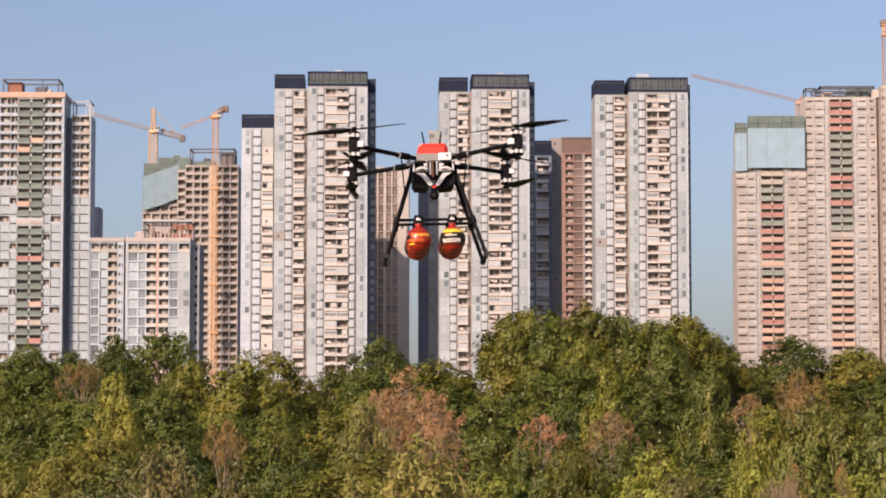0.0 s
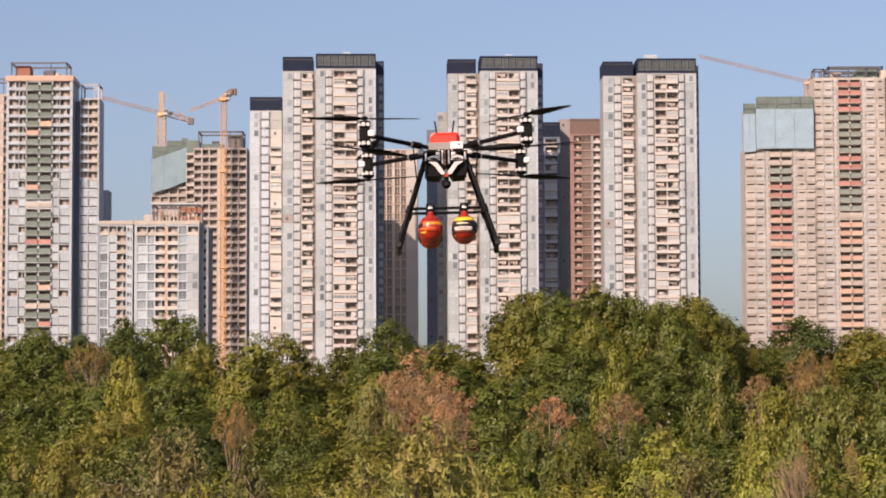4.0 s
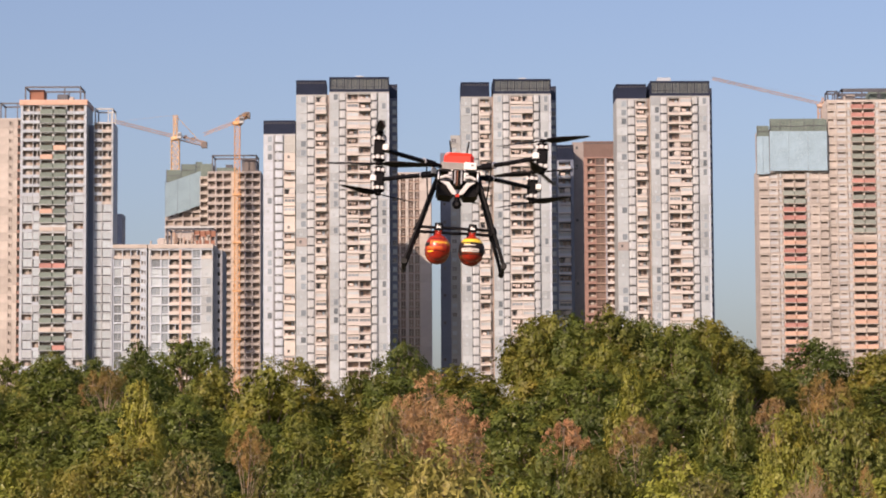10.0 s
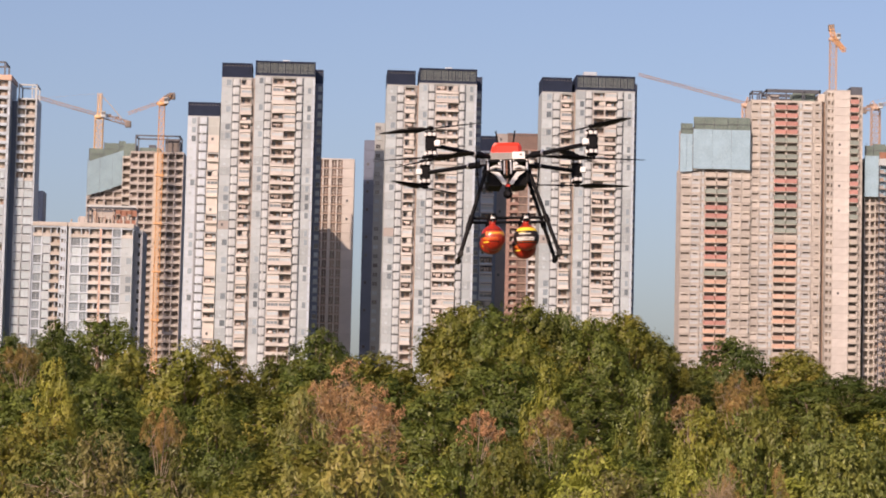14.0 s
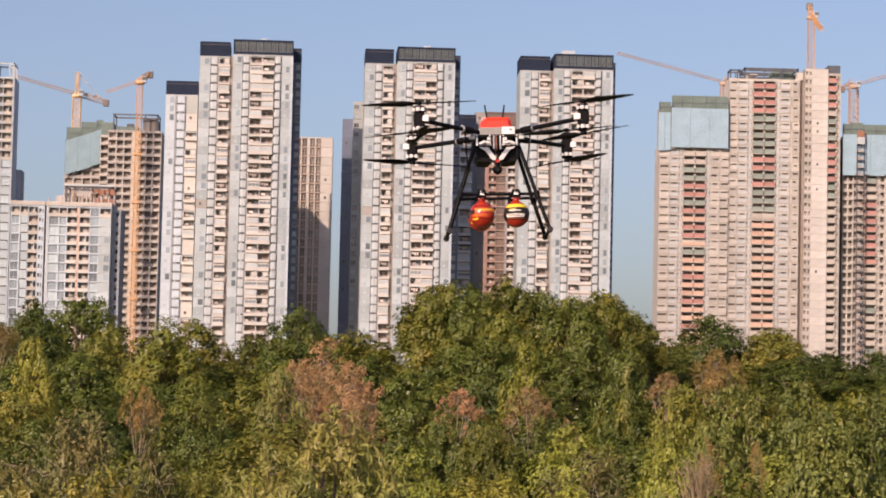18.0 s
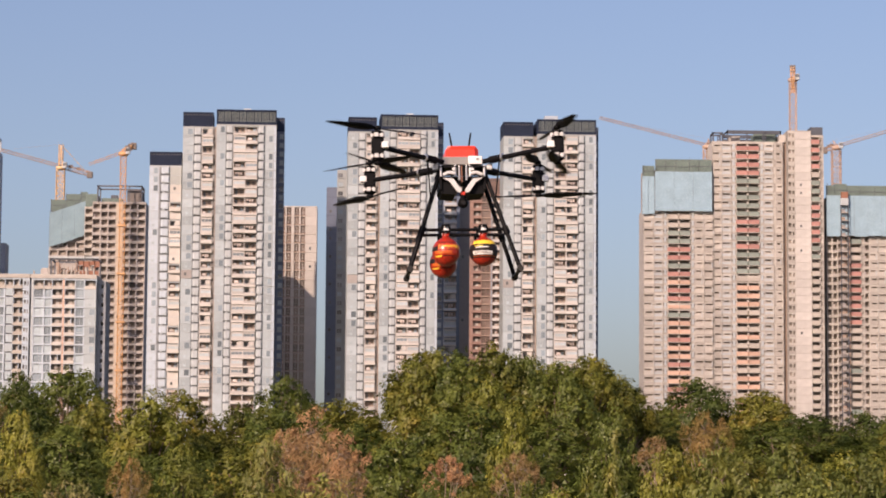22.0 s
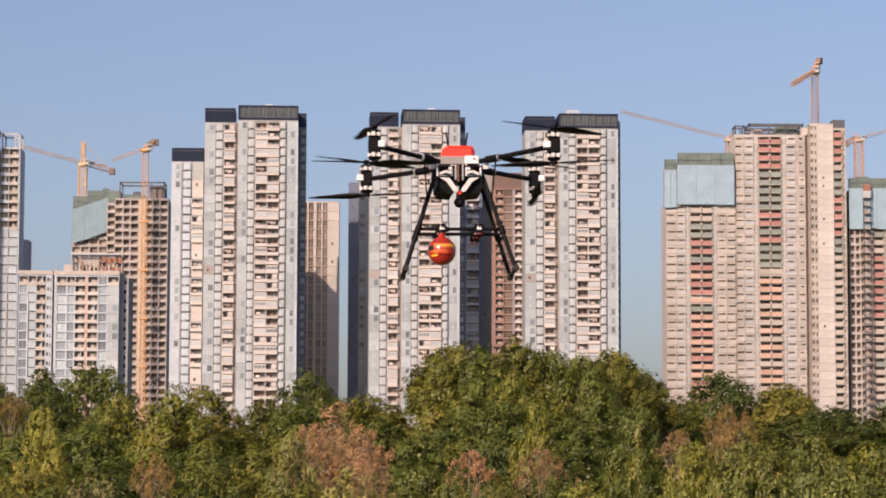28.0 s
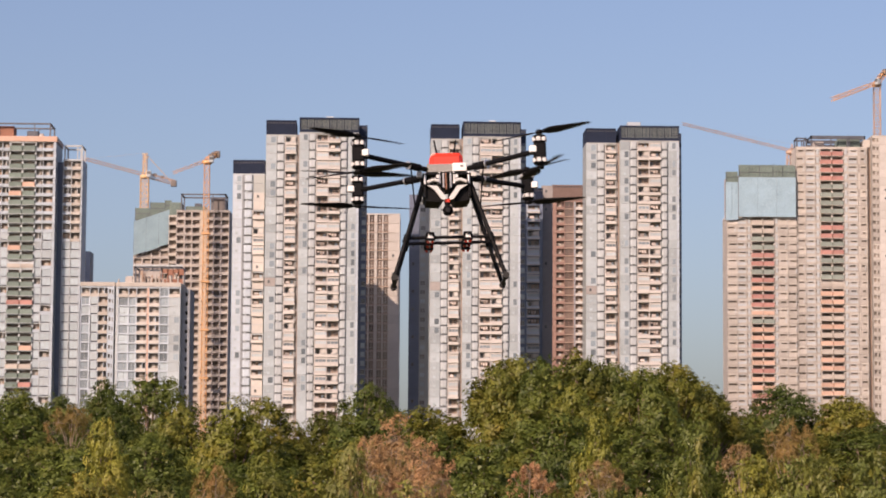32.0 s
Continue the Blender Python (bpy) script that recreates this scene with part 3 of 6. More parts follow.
def block(tower, x0, x1, y, top, bays, h, depth, wall, first_hidden, colours=None, seed=1):
    """One upright volume of a tower, in the tower's own space: core, piers and slabs as its wall, then storey by storey its bays.
    Bays are (kind, width, tint); the storeys hidden behind the trees are one joined part."""
    rng = random.Random(seed)
    total = sum(b[1] for b in bays)
    k = (x1 - x0) / total
    n = int(top / h)
    core = Maker().prism([(x0, y + 0.05), (x0 + 0.2, y + 0.05), (x0 + 0.2, y + 2), (x1 - 0.2, y + 2), (x1 - 0.2, y + 0.05), (x1, y + 0.05), (x1, y + depth - 0.02), (x0, y + depth - 0.02)], 0, top, M[wall])
    part("wall", core, tower)
    part("roof_slab", Maker().box(x0, x1, y, y + depth, top, top + 0.35, M[wall]), tower)
    hidden = Maker().box(x0 + 0.2, x1 - 0.2, y + 0.02, y + 1.98, 0, top - n * h, M[wall])
    x = x0
    for i, (kind, w, tint) in enumerate(bays):
        w *= k
        made = {}
        for j in range(n):
            z = top - (j + 1) * h
            what, colour, variant = kind, tint, 0
            if colours and (i, j) in colours:
                what, colour = colours[i, j]
            r = rng.random()
            if what == "balcony":
                variant = next(k for k, p in enumerate((0.14, 0.30, 0.48, 0.62, 0.76, 0.90, 1.0)) if r <= p)
            elif what == "bay":
                variant = 2 if r < 0.05 else 1 if r < 0.3 else 0
            elif what == "glazed":
                variant = 2 if r < 0.04 else 1 if r < 0.5 else 0
            elif what in ("window", "solid"):
                variant = 1 if r < (0.5 if what == "window" else 0.22) else 0
            elif what in ("slit", "open", "loggia", "boxed", "gridded", "void"):
                variant = int(r * 4)
            q = kit(what, w, h, wall, colour, variant)
            if j < first_hidden:
                key = (what, colour, variant)
                if key not in made:
                    made[key] = q[0].mesh(NAMES[what]), q[1].mesh("pane") if q[1].v else None, q[2].mesh("parapet") if q[2].v else None, q[3].mesh(EXTRA[variant]) if q[3].v else None
                ob = part(NAMES[what], made[key][0], tower, (x, y, z))
                if made[key][1]:
                    part(PANE.get(what, "pane"), made[key][1], ob)
                if made[key][2]:
                    part("parapet", made[key][2], ob)
                if made[key][3]:
                    part(EXTRA[variant], made[key][3], ob)
            else:
                hidden.add(q[0], (x, y, z)).add(q[2], (x, y, z))
        x += w
    if hidden.v:
        tagged(part("lower_facade", hidden, tower), kind="stuff")


def roof_screen(tower, x0, x1, y, depth, z, high, slots, paint="crown"):
    """The dark screen round a roof: posts and rails, with upright louvres before grey-green panels or with closed panels."""
    q = Maker()
    n = max(3, round((x1 - x0) / (2.2 if slots else 0.9)))
    step = (x1 - x0) / n
    for yy in (y, y + depth - 0.3):
        q.box(x0, x1, yy, yy + 0.3, z, z + 0.8, M[paint]).box(x0, x1, yy - 0.06, yy + 0.34, z + high - 0.5, z + high, M[paint])
        for i in range(n + 1):
            x = min(x1 - 0.3, max(x0, x0 + step * i - 0.15))
            q.box(x, x + 0.3, yy - 0.04 if slots else yy, yy + 0.3, z + 0.8, z + high - 0.5, M[paint])
        for i in range(n):
            a, b = x0 + step * i + 0.15, x0 + step * (i + 1) - 0.15
            if slots:
                q.box(a, b, yy + 0.2, yy + 0.28, z + 0.8, z + high - 0.5, M["louvre"])
                for k in range(1, 5):
                    x = a + (b - a) * k / 5
                    q.box(x - 0.07, x + 0.07, yy + 0.04, yy + 0.2, z + 0.8, z + high - 0.5, M[paint])
                q.box(a, b, yy + 0.02, yy + 0.14, z + high * 0.36, z + high * 0.36 + 0.14, M["slot"])
            else:
                q.box(a, b, yy + 0.1, yy + 0.24, z + 0.8, z + high - 1.0, M[paint]).box(a, b, yy + 0.2, yy + 0.24, z + high - 1.0, z + high - 0.5, M["slot"])
    for xx in (x0, x1 - 0.3):
        q.box(xx, xx + 0.3, y + 0.3, y + depth - 0.3, z, z + high, M[paint])
    q.box(x0 + 0.4, x1 - 0.4, y + 2.5, y + depth - 2.5, z, z + high - 1.6, M["slot"])
    part("roof_screen", q, tower, label="brown roof screen" if paint == "brownroof" else "dark louvred roof screen" if slots else "dark closed roof screen")


def estate_tower(x0, dx, label, seed, wide=(18.0, 9.1), lift=0.0, extra=None):
    """A finished tower: a main block, a lower narrow wing beside it and a set-back rear wing. x0: the main block's left edge."""
    main_w, wing_w = wide
    tower = thing("apartment_tower", pose(x0 + main_w / 2, 790, 0, 0, 0, dx), label, "apartment tower", "finished estate towers")
    a, b = -main_w / 2, main_w / 2
    top = 120.4 + lift
    block(tower, a, b, 0, top, [("glazed", 2.9, "bluepanel"), ("bay", 2.5, "white"), ("balcony", 3.6, "cream"), ("balcony", 3.6, "cream"), ("bay", 2.4, "white"), ("glazed", 2.6, "bluepanel"), ("solid", 0.8, "brightpanel")], 2.69, 15, "tile", 30, seed=seed)
    wr = a - 1.0
    block(tower, wr - wing_w, wr, 3, top - 0.4, [("glazed", 3.1, "bluepanel"), ("bay", 2.5, "white"), ("balcony", 3.1, "cream")], 2.69, 13, "tile", 30, {(0, 16): ("solid", "greytan")}, seed + 1)
    q = Maker().box(wr, a, 3.3, 14, 0, top, M["pipe"])
    for x in (wr + 0.25, wr + 0.6):
        q.tube((x, 3.2, 0), (x, 3.2, top), 0.09, M["frame"], 6)
    part("pipe_recess", q, tower, label="brown recess with drainpipes")
    block(tower, b - 4.0, b + 2.5, 15.2, top + 0.2, [("window", 2.0, "tile"), ("window", 2.0, "tile"), ("solid", 0.3, "shadetile"), ("window", 1.7, "tile")], 2.69, 10, "shadetile", 30, seed=seed + 2)
    roof_screen(tower, a, b, 0.1, 14.8, top + 0.36, 4.5, True)
    roof_screen(tower, wr - wing_w, wr, 3.1, 12.8, top - 0.04, 4.4, False)
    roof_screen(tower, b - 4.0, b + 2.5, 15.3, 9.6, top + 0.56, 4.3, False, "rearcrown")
    if extra:
        extra(tower, a, b, top)
    else:
        part("roof_hatch", Maker().box(-0.9, 1.3, 1.0, 3.0, top + 0.36, top + 5.4, M["brightpanel"], e=0.1), tower, label="small white hatch above the roof screen")
    return tower


def white_box(tower, a, b, top):
    part("plant_room", Maker().box(a + 2.4, a + 6.4, 2, 6, top + 0.36, top + 6.2, M["brightpanel"], e=0.08), tower, label="white box on the roof")


def small_tower(name, label, x0, x1, y, top, bays, h, depth, wall, hidden, screen=0.0, seed=5, colours=None, turn=0, paint="crown"):
    tower = thing(name, pose((x0 + x1) / 2, y, 0, 0, 0, turn), label, "apartment tower")
    w = (x1 - x0) / 2
    block(tower, -w, w, 0, top, bays, h, depth, wall, hidden, seed=seed, colours=colours)
    if screen:
        roof_screen(tower, -w, w, 0.1, depth - 0.2, top + 0.36, screen, False, paint)
    return tower


def steel_frame(tower, x0, x1, y0, y1, z, high, mat="steel", beam=0.55):
    q = Maker()
    for x in (x0, x1 - 0.5):
        for y in (y0, y1 - 0.5):
            q.box(x, x + 0.5, y, y + 0.5, z, z + high, M[mat])
    for y in (y0, y1 - 0.5):
        q.box(x0, x1, y, y + 0.5, z + high - beam, z + high, M[mat])
        q.box(x0 + (x1 - x0) * 0.7, x0 + (x1 - x0) * 0.7 + 0.35, y, y + 0.35, z, z + high - 0.5, M[mat])
    for x in (x0, x1 - 0.5):
        q.box(x, x + 0.5, y0 + 0.5, y1 - 0.5, z + high - 0.5, z + high - 0.05, M[mat])
    part("roof_frame", q, tower, label="dark steel roof frame")


def nets(tower, x0, x1, y, z0, z1, step, green, seed, climb=0.0, cloth="net"):
    """Safety nets hung in panels round the storeys under construction, with a ragged green hem of netting above."""
    rng = random.Random(seed)
    n = max(2, round((x1 - x0) / step))
    for i in range(n):
        a, b = x0 + (x1 - x0) * i / n, x0 + (x1 - x0) * (i + 1) / n
        d, dz = rng.uniform(0, 0.25), rng.uniform(-0.3, 0.3)
        rise = climb * (i + 0.5) / n
        q = Maker()
        v, f, m = [], [], 8
        for r in range(m + 1):
            for c in range(5):
                v.append((a + 0.03 + (b - a - 0.06) * c / 4, y + d + 0.10 * rng.uniform(-1, 1), z0 + dz + rise + climb / n * (c / 4 - 0.5) + (z1 - z0 - dz) * r / m))
        f = [(r * 5 + c, r * 5 + c + 1, r * 5 + c + 6, r * 5 + c + 5) for r in range(m) for c in range(4)]
        q.faces(v, f, M[cloth], True)
        q.box(a, b, y + 0.4, y + 0.55, z0 + rise, z0 + rise + 0.25, M["steel"]).box(a, b, y + 0.4, y + 0.55, z1 - 0.2 + rise, z1 + rise, M["steel"])
        q.box(a - 0.06, a + 0.06, y + 0.35, y + 0.5, z0 + rise, z1 + rise, M["steel"])
        part("net_panel", q, tower)
    x = x0 + 0.3
    while x < x1:
        w = min(rng.uniform(2.5, 6), x1 - x)
        lift = climb * (x + w / 2 - x0) / (x1 - x0)
        high = green * rng.uniform(0.6, 1.0)
        part("scaffold_net", Maker().plate(x, x + w - 0.05, z1 - 0.5 + lift, z1 + lift + high, y + 0.6, y + 0.75, M["greennet"]), tower, label="grey-green netting on scaffold tubes")
        part("scaffold_rail", Maker().box(x, x + w - 0.05, y + 0.45, y + 0.58, z1 + lift + high * 0.45, z1 + lift + high * 0.45 + 0.22, M["steel"]), tower)
        part("scaffold_tube", Maker().box(x + 0.1, x + 0.24, y + 0.45, y + 0.58, z1 + lift, z1 + lift + high + rng.uniform(0.0, 0.8), M["steel"]), tower)
        x += w
    part("scaffold_net", Maker().box(x0 + 0.4, x1 - 0.4, y + 3, y + 3.3, z1, z1 + green * 0.9, M["greennet"]), tower)


estate_tower(-40.7, 1.5, "pale grey tiled high-rise with beige balconies", 11)
estate_tower(8.6, 1.5, "pale grey high-rise with cream balconies and dark crown", 21, (17.4, 8.6), -0.9)
estate_tower(55.9, 1.5, "pale grey high-rise with a white box on its roof", 31, (17.8, 9.0), -1.8, white_box)
small_tower("apartment_tower", "white high-rise with a dark roof screen", -61.3, -51.6, 800, 109.0, [("glazed", 2.9, "brightpanel"), ("solid", 0.5, "midgrey"), ("bay", 2.9, "brightpanel"), ("balcony", 3.4, "palecream")], 2.69, 16, "white", 27, 4.2, 41, {(3, j): ("solid", "tile" if j < 2 else "palecream") for j in range(40) if j < 2 or j % 7 in (2, 3, 5)})
small_tower("apartment_tower", "high-rise with wall colours darkened for its neighbour's shade", 28.6, 34.8, 842, 105.6, [("solid", 1.1, "shadetile"), ("balcony", 3.6, "brightpanel"), ("solid", 0.9, "shadewall")], 2.8, 18, "shadewall", 26, 4.8, 42)
small_tower("apartment_tower", "plain grey high-rise with few openings", 35.0, 38.6, 856, 113.0, [("solid", 5, "greytan")], 2.95, 16, "greytan", 26, 0, 43)
small_tower("apartment_tower", "brown tiled high-rise with rows of square windows", 45.0, 59.0, 1002, 125.6, [("solid", 1.55, "brownwall"), ("loggia", 3.05, "brownwall"), ("tall", 3.55, "brownwall"), ("solid", 0.7, "midgrey"), ("loggia", 3.0, "palecream"), ("solid", 2.0, "brownwall")], 3.0, 16, "brownwall", 26, 6.0, 44, paint="brownroof")
small_tower("apartment_tower", "narrow high-rise with a plain side toned for shade", -8.0, -4.6, 850, 109.0, [("solid", 3, "shadetile")], 2.95, 16, "shadetile", 26, 0, 45)
small_tower("apartment_tower", "narrow grey high-rise behind the estate", -4.6, -0.8, 846, 114.2, [("window", 2, "tile"), ("solid", 1.5, "tile")], 2.95, 16, "tile", 26, 0, 46)
small_tower("apartment_tower", "pale cream high-rise with strips of tall windows", -25.0, -11.2, 866, 104.6, [("loggia", 1.4, "cream"), ("tall", 1.8, "palecream"), ("tall", 1.8, "palecream"), ("solid", 0.5, "palecream"), ("tall", 1.8, "palecream"), ("tall", 1.8, "palecream"), ("solid", 3.2, "palecream")], 3.0, 16, "palecream", 24, 0, 47)


def left_tower():
    t = thing("apartment_tower", pose(-129.4, 850, -0.9, 0, 0, 1.0) @ Matrix.Scale(0.944, 4), "white high-rise shell with dark green balconies and a steel roof frame", "apartment tower", "unfinished towers")
    tint = {}
    for j in range(47):
        for i in (3, 4):
            tint[i, j] = ("blank" if j == 13 else "deep", "orange" if (i, j) in ((4, 4), (3, 5), (3, 11), (4, 22)) else "red" if (i, j) in ((3, 17), (4, 17), (4, 26)) else "grey" if j in (13, 24) else "darkgreen")
        if j >= 10:
            for i in (1, 2, 5, 6):
                tint[i, j] = ("boxed" if (j * 3 + i) % 5 else "loggia", "whitepanel")
    block(t, -15.3, 7.3, 0, 134.2, [("solid", 0.7, "whitepanel"), ("loggia", 3.4, "whitepanel"), ("loggia", 2.3, "whitepanel"), ("deep", 4.3, "darkgreen"), ("deep", 4.3, "darkgreen"), ("loggia", 2.3, "whitepanel"), ("loggia", 3.4, "whitepanel"), ("solid", 0.8, "whitepanel")], 3.12, 18, "white", 29, tint, 51)
    block(t, 9.2, 15.9, 5, 128.5, [("loggia", 2.9, "whitepanel"), ("loggia", 3.3, "palecon"), ("solid", 0.5, "whitepanel")], 3.12, 14, "white", 27, {(i, j): ("boxed", "whitepanel") for i in (0, 1) for j in range(9, 47)}, 52)
    # the recess's shade is put into the core's colour
    part("link_core", Maker().box(7.3, 9.2, 7, 16, 0, 128, M["shadewall"]), t, label="link core coloured dark for the shaded recess")
    steel_frame(t, -14.4, 5.0, 3, 15, 134.5, 6.6)
    steel_frame(t, 9.4, 15.8, 5.5, 15, 128.8, 5.0, "white")
    part("cornice", Maker().box(-15.7, 7.7, -0.4, 18, 134.2, 136.0, M["orange"], e=0.2), t, label="salmon cornice")
    part("plant_room", Maker().box(-13, -8.0, 5, 12, 136.0, 140.2, M["rustbox"], e=0.1), t, label="brown plant room on the roof")
    part("water_tank", Maker().box(-3.5, 0.5, 5, 10, 136.0, 138.6, M["steel"], e=0.3), t)
    part("stair_head", Maker().box(0.8, 2.4, 4, 6, 136.0, 137.6, M["concrete"], e=0.3), t)


left_tower()
far = small_tower("apartment_tower", "concrete shell of a high-rise at the estate's edge", -182.0, -156.2, 930, 132.0, [("open", 3.2, "concrete"), ("open", 3.2, "concrete"), ("open", 3.2, "concrete"), ("solid", 2.2, "palecon"), ("solid", 5.2, "palecon"), ("twin", 1.4, "palecon"), ("solid", 1.2, "palecon"), ("loggia", 1.9, "brownwall")], 3.1, 16, "palecon", 24, 0, 53)
steel_frame(far, 4, 12.6, 2, 12, 132.3, 6)
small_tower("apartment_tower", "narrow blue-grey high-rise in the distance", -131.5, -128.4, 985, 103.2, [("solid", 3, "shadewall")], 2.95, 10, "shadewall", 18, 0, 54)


def low_pair():
    t = small_tower("apartment_tower", "white mid-rise with grey balcony recesses", -109.8, -99.4, 822, 76.3, [("gridded", 2.6, "paleglass"), ("boxed", 2.4, "white"), ("loggia", 2.8, "grey"), ("twin", 1.8, "white")], 2.89, 16, "brightpanel", 16, 0, 55, {(i, 0): ("loggia", "palecon") for i in range(3)})
    part("parapet", Maker().box(-5.4, 5.4, -0.3, 16, 76.6, 77.8, M["palecon"], e=0.15), t)
    t = small_tower("apartment_tower", "white mid-rise with open balconies and rusty roof works", -98.6, -78.6, 820, 76.0, [("solid", 0.6, "white"), ("gridded", 3.0, "whitepanel"), ("gridded", 2.3, "bluepanel"), ("loggia", 3.0, "palecream"), ("solid", 0.6, "orange"), ("loggia", 3.0, "palecream"), ("gridded", 2.7, "whitepanel"), ("glazed", 3.3, "bluepanel")], 2.89, 20, "brightpanel", 16, 0, 56, {(i, 0): ("loggia", "palecon") for i in (1, 2, 3, 5, 7)})
    part("wall", Maker().plate(10.05, 12.7, 0, 76.0, 3.0, 18, M["recess"], [(11.3, 12.0, 73.6 - 2.89 * k, 74.8 - 2.89 * k) for k in range(16)], M["glass"], [(75.2, 76.0, M["midgrey"])]), t, label="side wall greyed dark for shade, with small windows")
    part("parapet", Maker().box(-10.2, 10.2, -0.3, 20, 76.35, 77.6, M["palecon"], e=0.15), t)
    steel_frame(t, -5.0, 9.8, 6, 17, 76.4, 6.8, "steel")
    part("roof_beam", Maker().box(-5.6, 10.0, 5.6, 6.2, 83.2, 83.7, M["white"]), t)
    for k in range(9):
        part("column_stub", Maker().box(-9.6 + 2.3 * k, -9.1 + 2.3 * k, 0.4, 0.9, 77.6, 78.7 + 0.5 * (k % 3), M["palecon"], e=0.08), t)
    for k in range(4):
        x = 3.6 + 1.7 * k
        part("formwork_panel", Maker().box(x, x + 0.3, 5, 5.3, 77.6, 82.2, M["rustbox"]).box(x, x + 1.7, 5, 5.3, 81.0 - 0.6 * (k % 2), 82.2, M["rustbox"]).box(x + 0.3, x + 1.4, 5.1, 5.2, 77.6, 79.2, M["rustbox"]), t, label="rust-red formwork panel")
    part("stair_head", Maker().box(-7.5, -5.6, 5, 9, 77.6, 80.0, M["concrete"], e=0.1), t)
    part("stair_head", Maker().plate(-2.5, 3.0, 77.6, 81.2, 8, 12, M["concrete"], [(-1.8, -0.4, 78.2, 80.2), (0.4, 2.2, 78.0, 79.6)], M["dark"]).box(-3.4, -2.4, 7, 8, 77.6, 82.0, M["pipe"]), t)
    for k in range(6):
        part("scaffold_tube", Maker().tube((-3.0 + 1.2 * k, 4.4, 77.6), (-2.8 + 1.2 * k, 4.4, 80.4 + 0.7 * (k % 3)), 0.16, M["pipe" if k % 2 else "palecon"], 5).tube((-3.0 + 1.2 * k, 4.4, 78.2), (-1.9 + 1.2 * k, 4.4, 80.0), 0.10, M["pipe"], 4), t)


low_pair()


def crane_tower():
    t = thing("apartment_tower", pose(-88.5, 990, 0, 0, 0, 0), "raw concrete high-rise shell with a dark roof frame", "apartment tower", "unfinished towers")
    block(t, -8.4, 11.5, 0, 119.6, [("void", 2.9, "palecon"), ("void", 2.6, "palecon"), ("void", 3.0, "palecon"), ("solid", 2.2, "beige"), ("void", 2.6, "palecon"), ("void", 2.6, "palecon"), ("void", 2.9, "palecon")], 2.95, 16, "concrete", 27, None, 61)
    block(t, -11.6, -8.4, 3, 118.0, [("void", 3, "palecon")], 2.95, 12, "palecon", 27, None, 62)
    steel_frame(t, -7.0, 10.0, 2, 13, 119.9, 6.5)
    part("roof_net", Maker().box(-11.4, -6.6, 3.2, 10, 118.4, 123.2, M["greennet"], 0.1, 0.3), t, label="dark netting round the stair head")
    part("roof_clutter", Maker().box(-5.5, 2.4, 4, 9, 119.9, 121.8, M["greennet"], 0.05, 0.2).box(-2.0, 0.6, 4, 7, 121.8, 122.9, M["steel"], e=0.1), t, label="grey-green stacks under the roof frame")
    part("stair_head", Maker().box(4, 9.6, 5, 12, 120, 125.0, M["weight"], e=0.15), t)
    s = thing("apartment_tower", pose(-108.5, 1012, 0), "concrete tower under construction wrapped in blue nets", "apartment tower", "unfinished towers")
    block(s, -7, 10, 1.2, 116.0, [("open", 3, "concrete")] * 5, 2.95, 14, "concrete", 26, None, 63)
    nets(s, -6.8, 7.5, -0.6, 104.6, 117.8, 4.2, 5.2, 64, 5.0, "netgrey")


crane_tower()


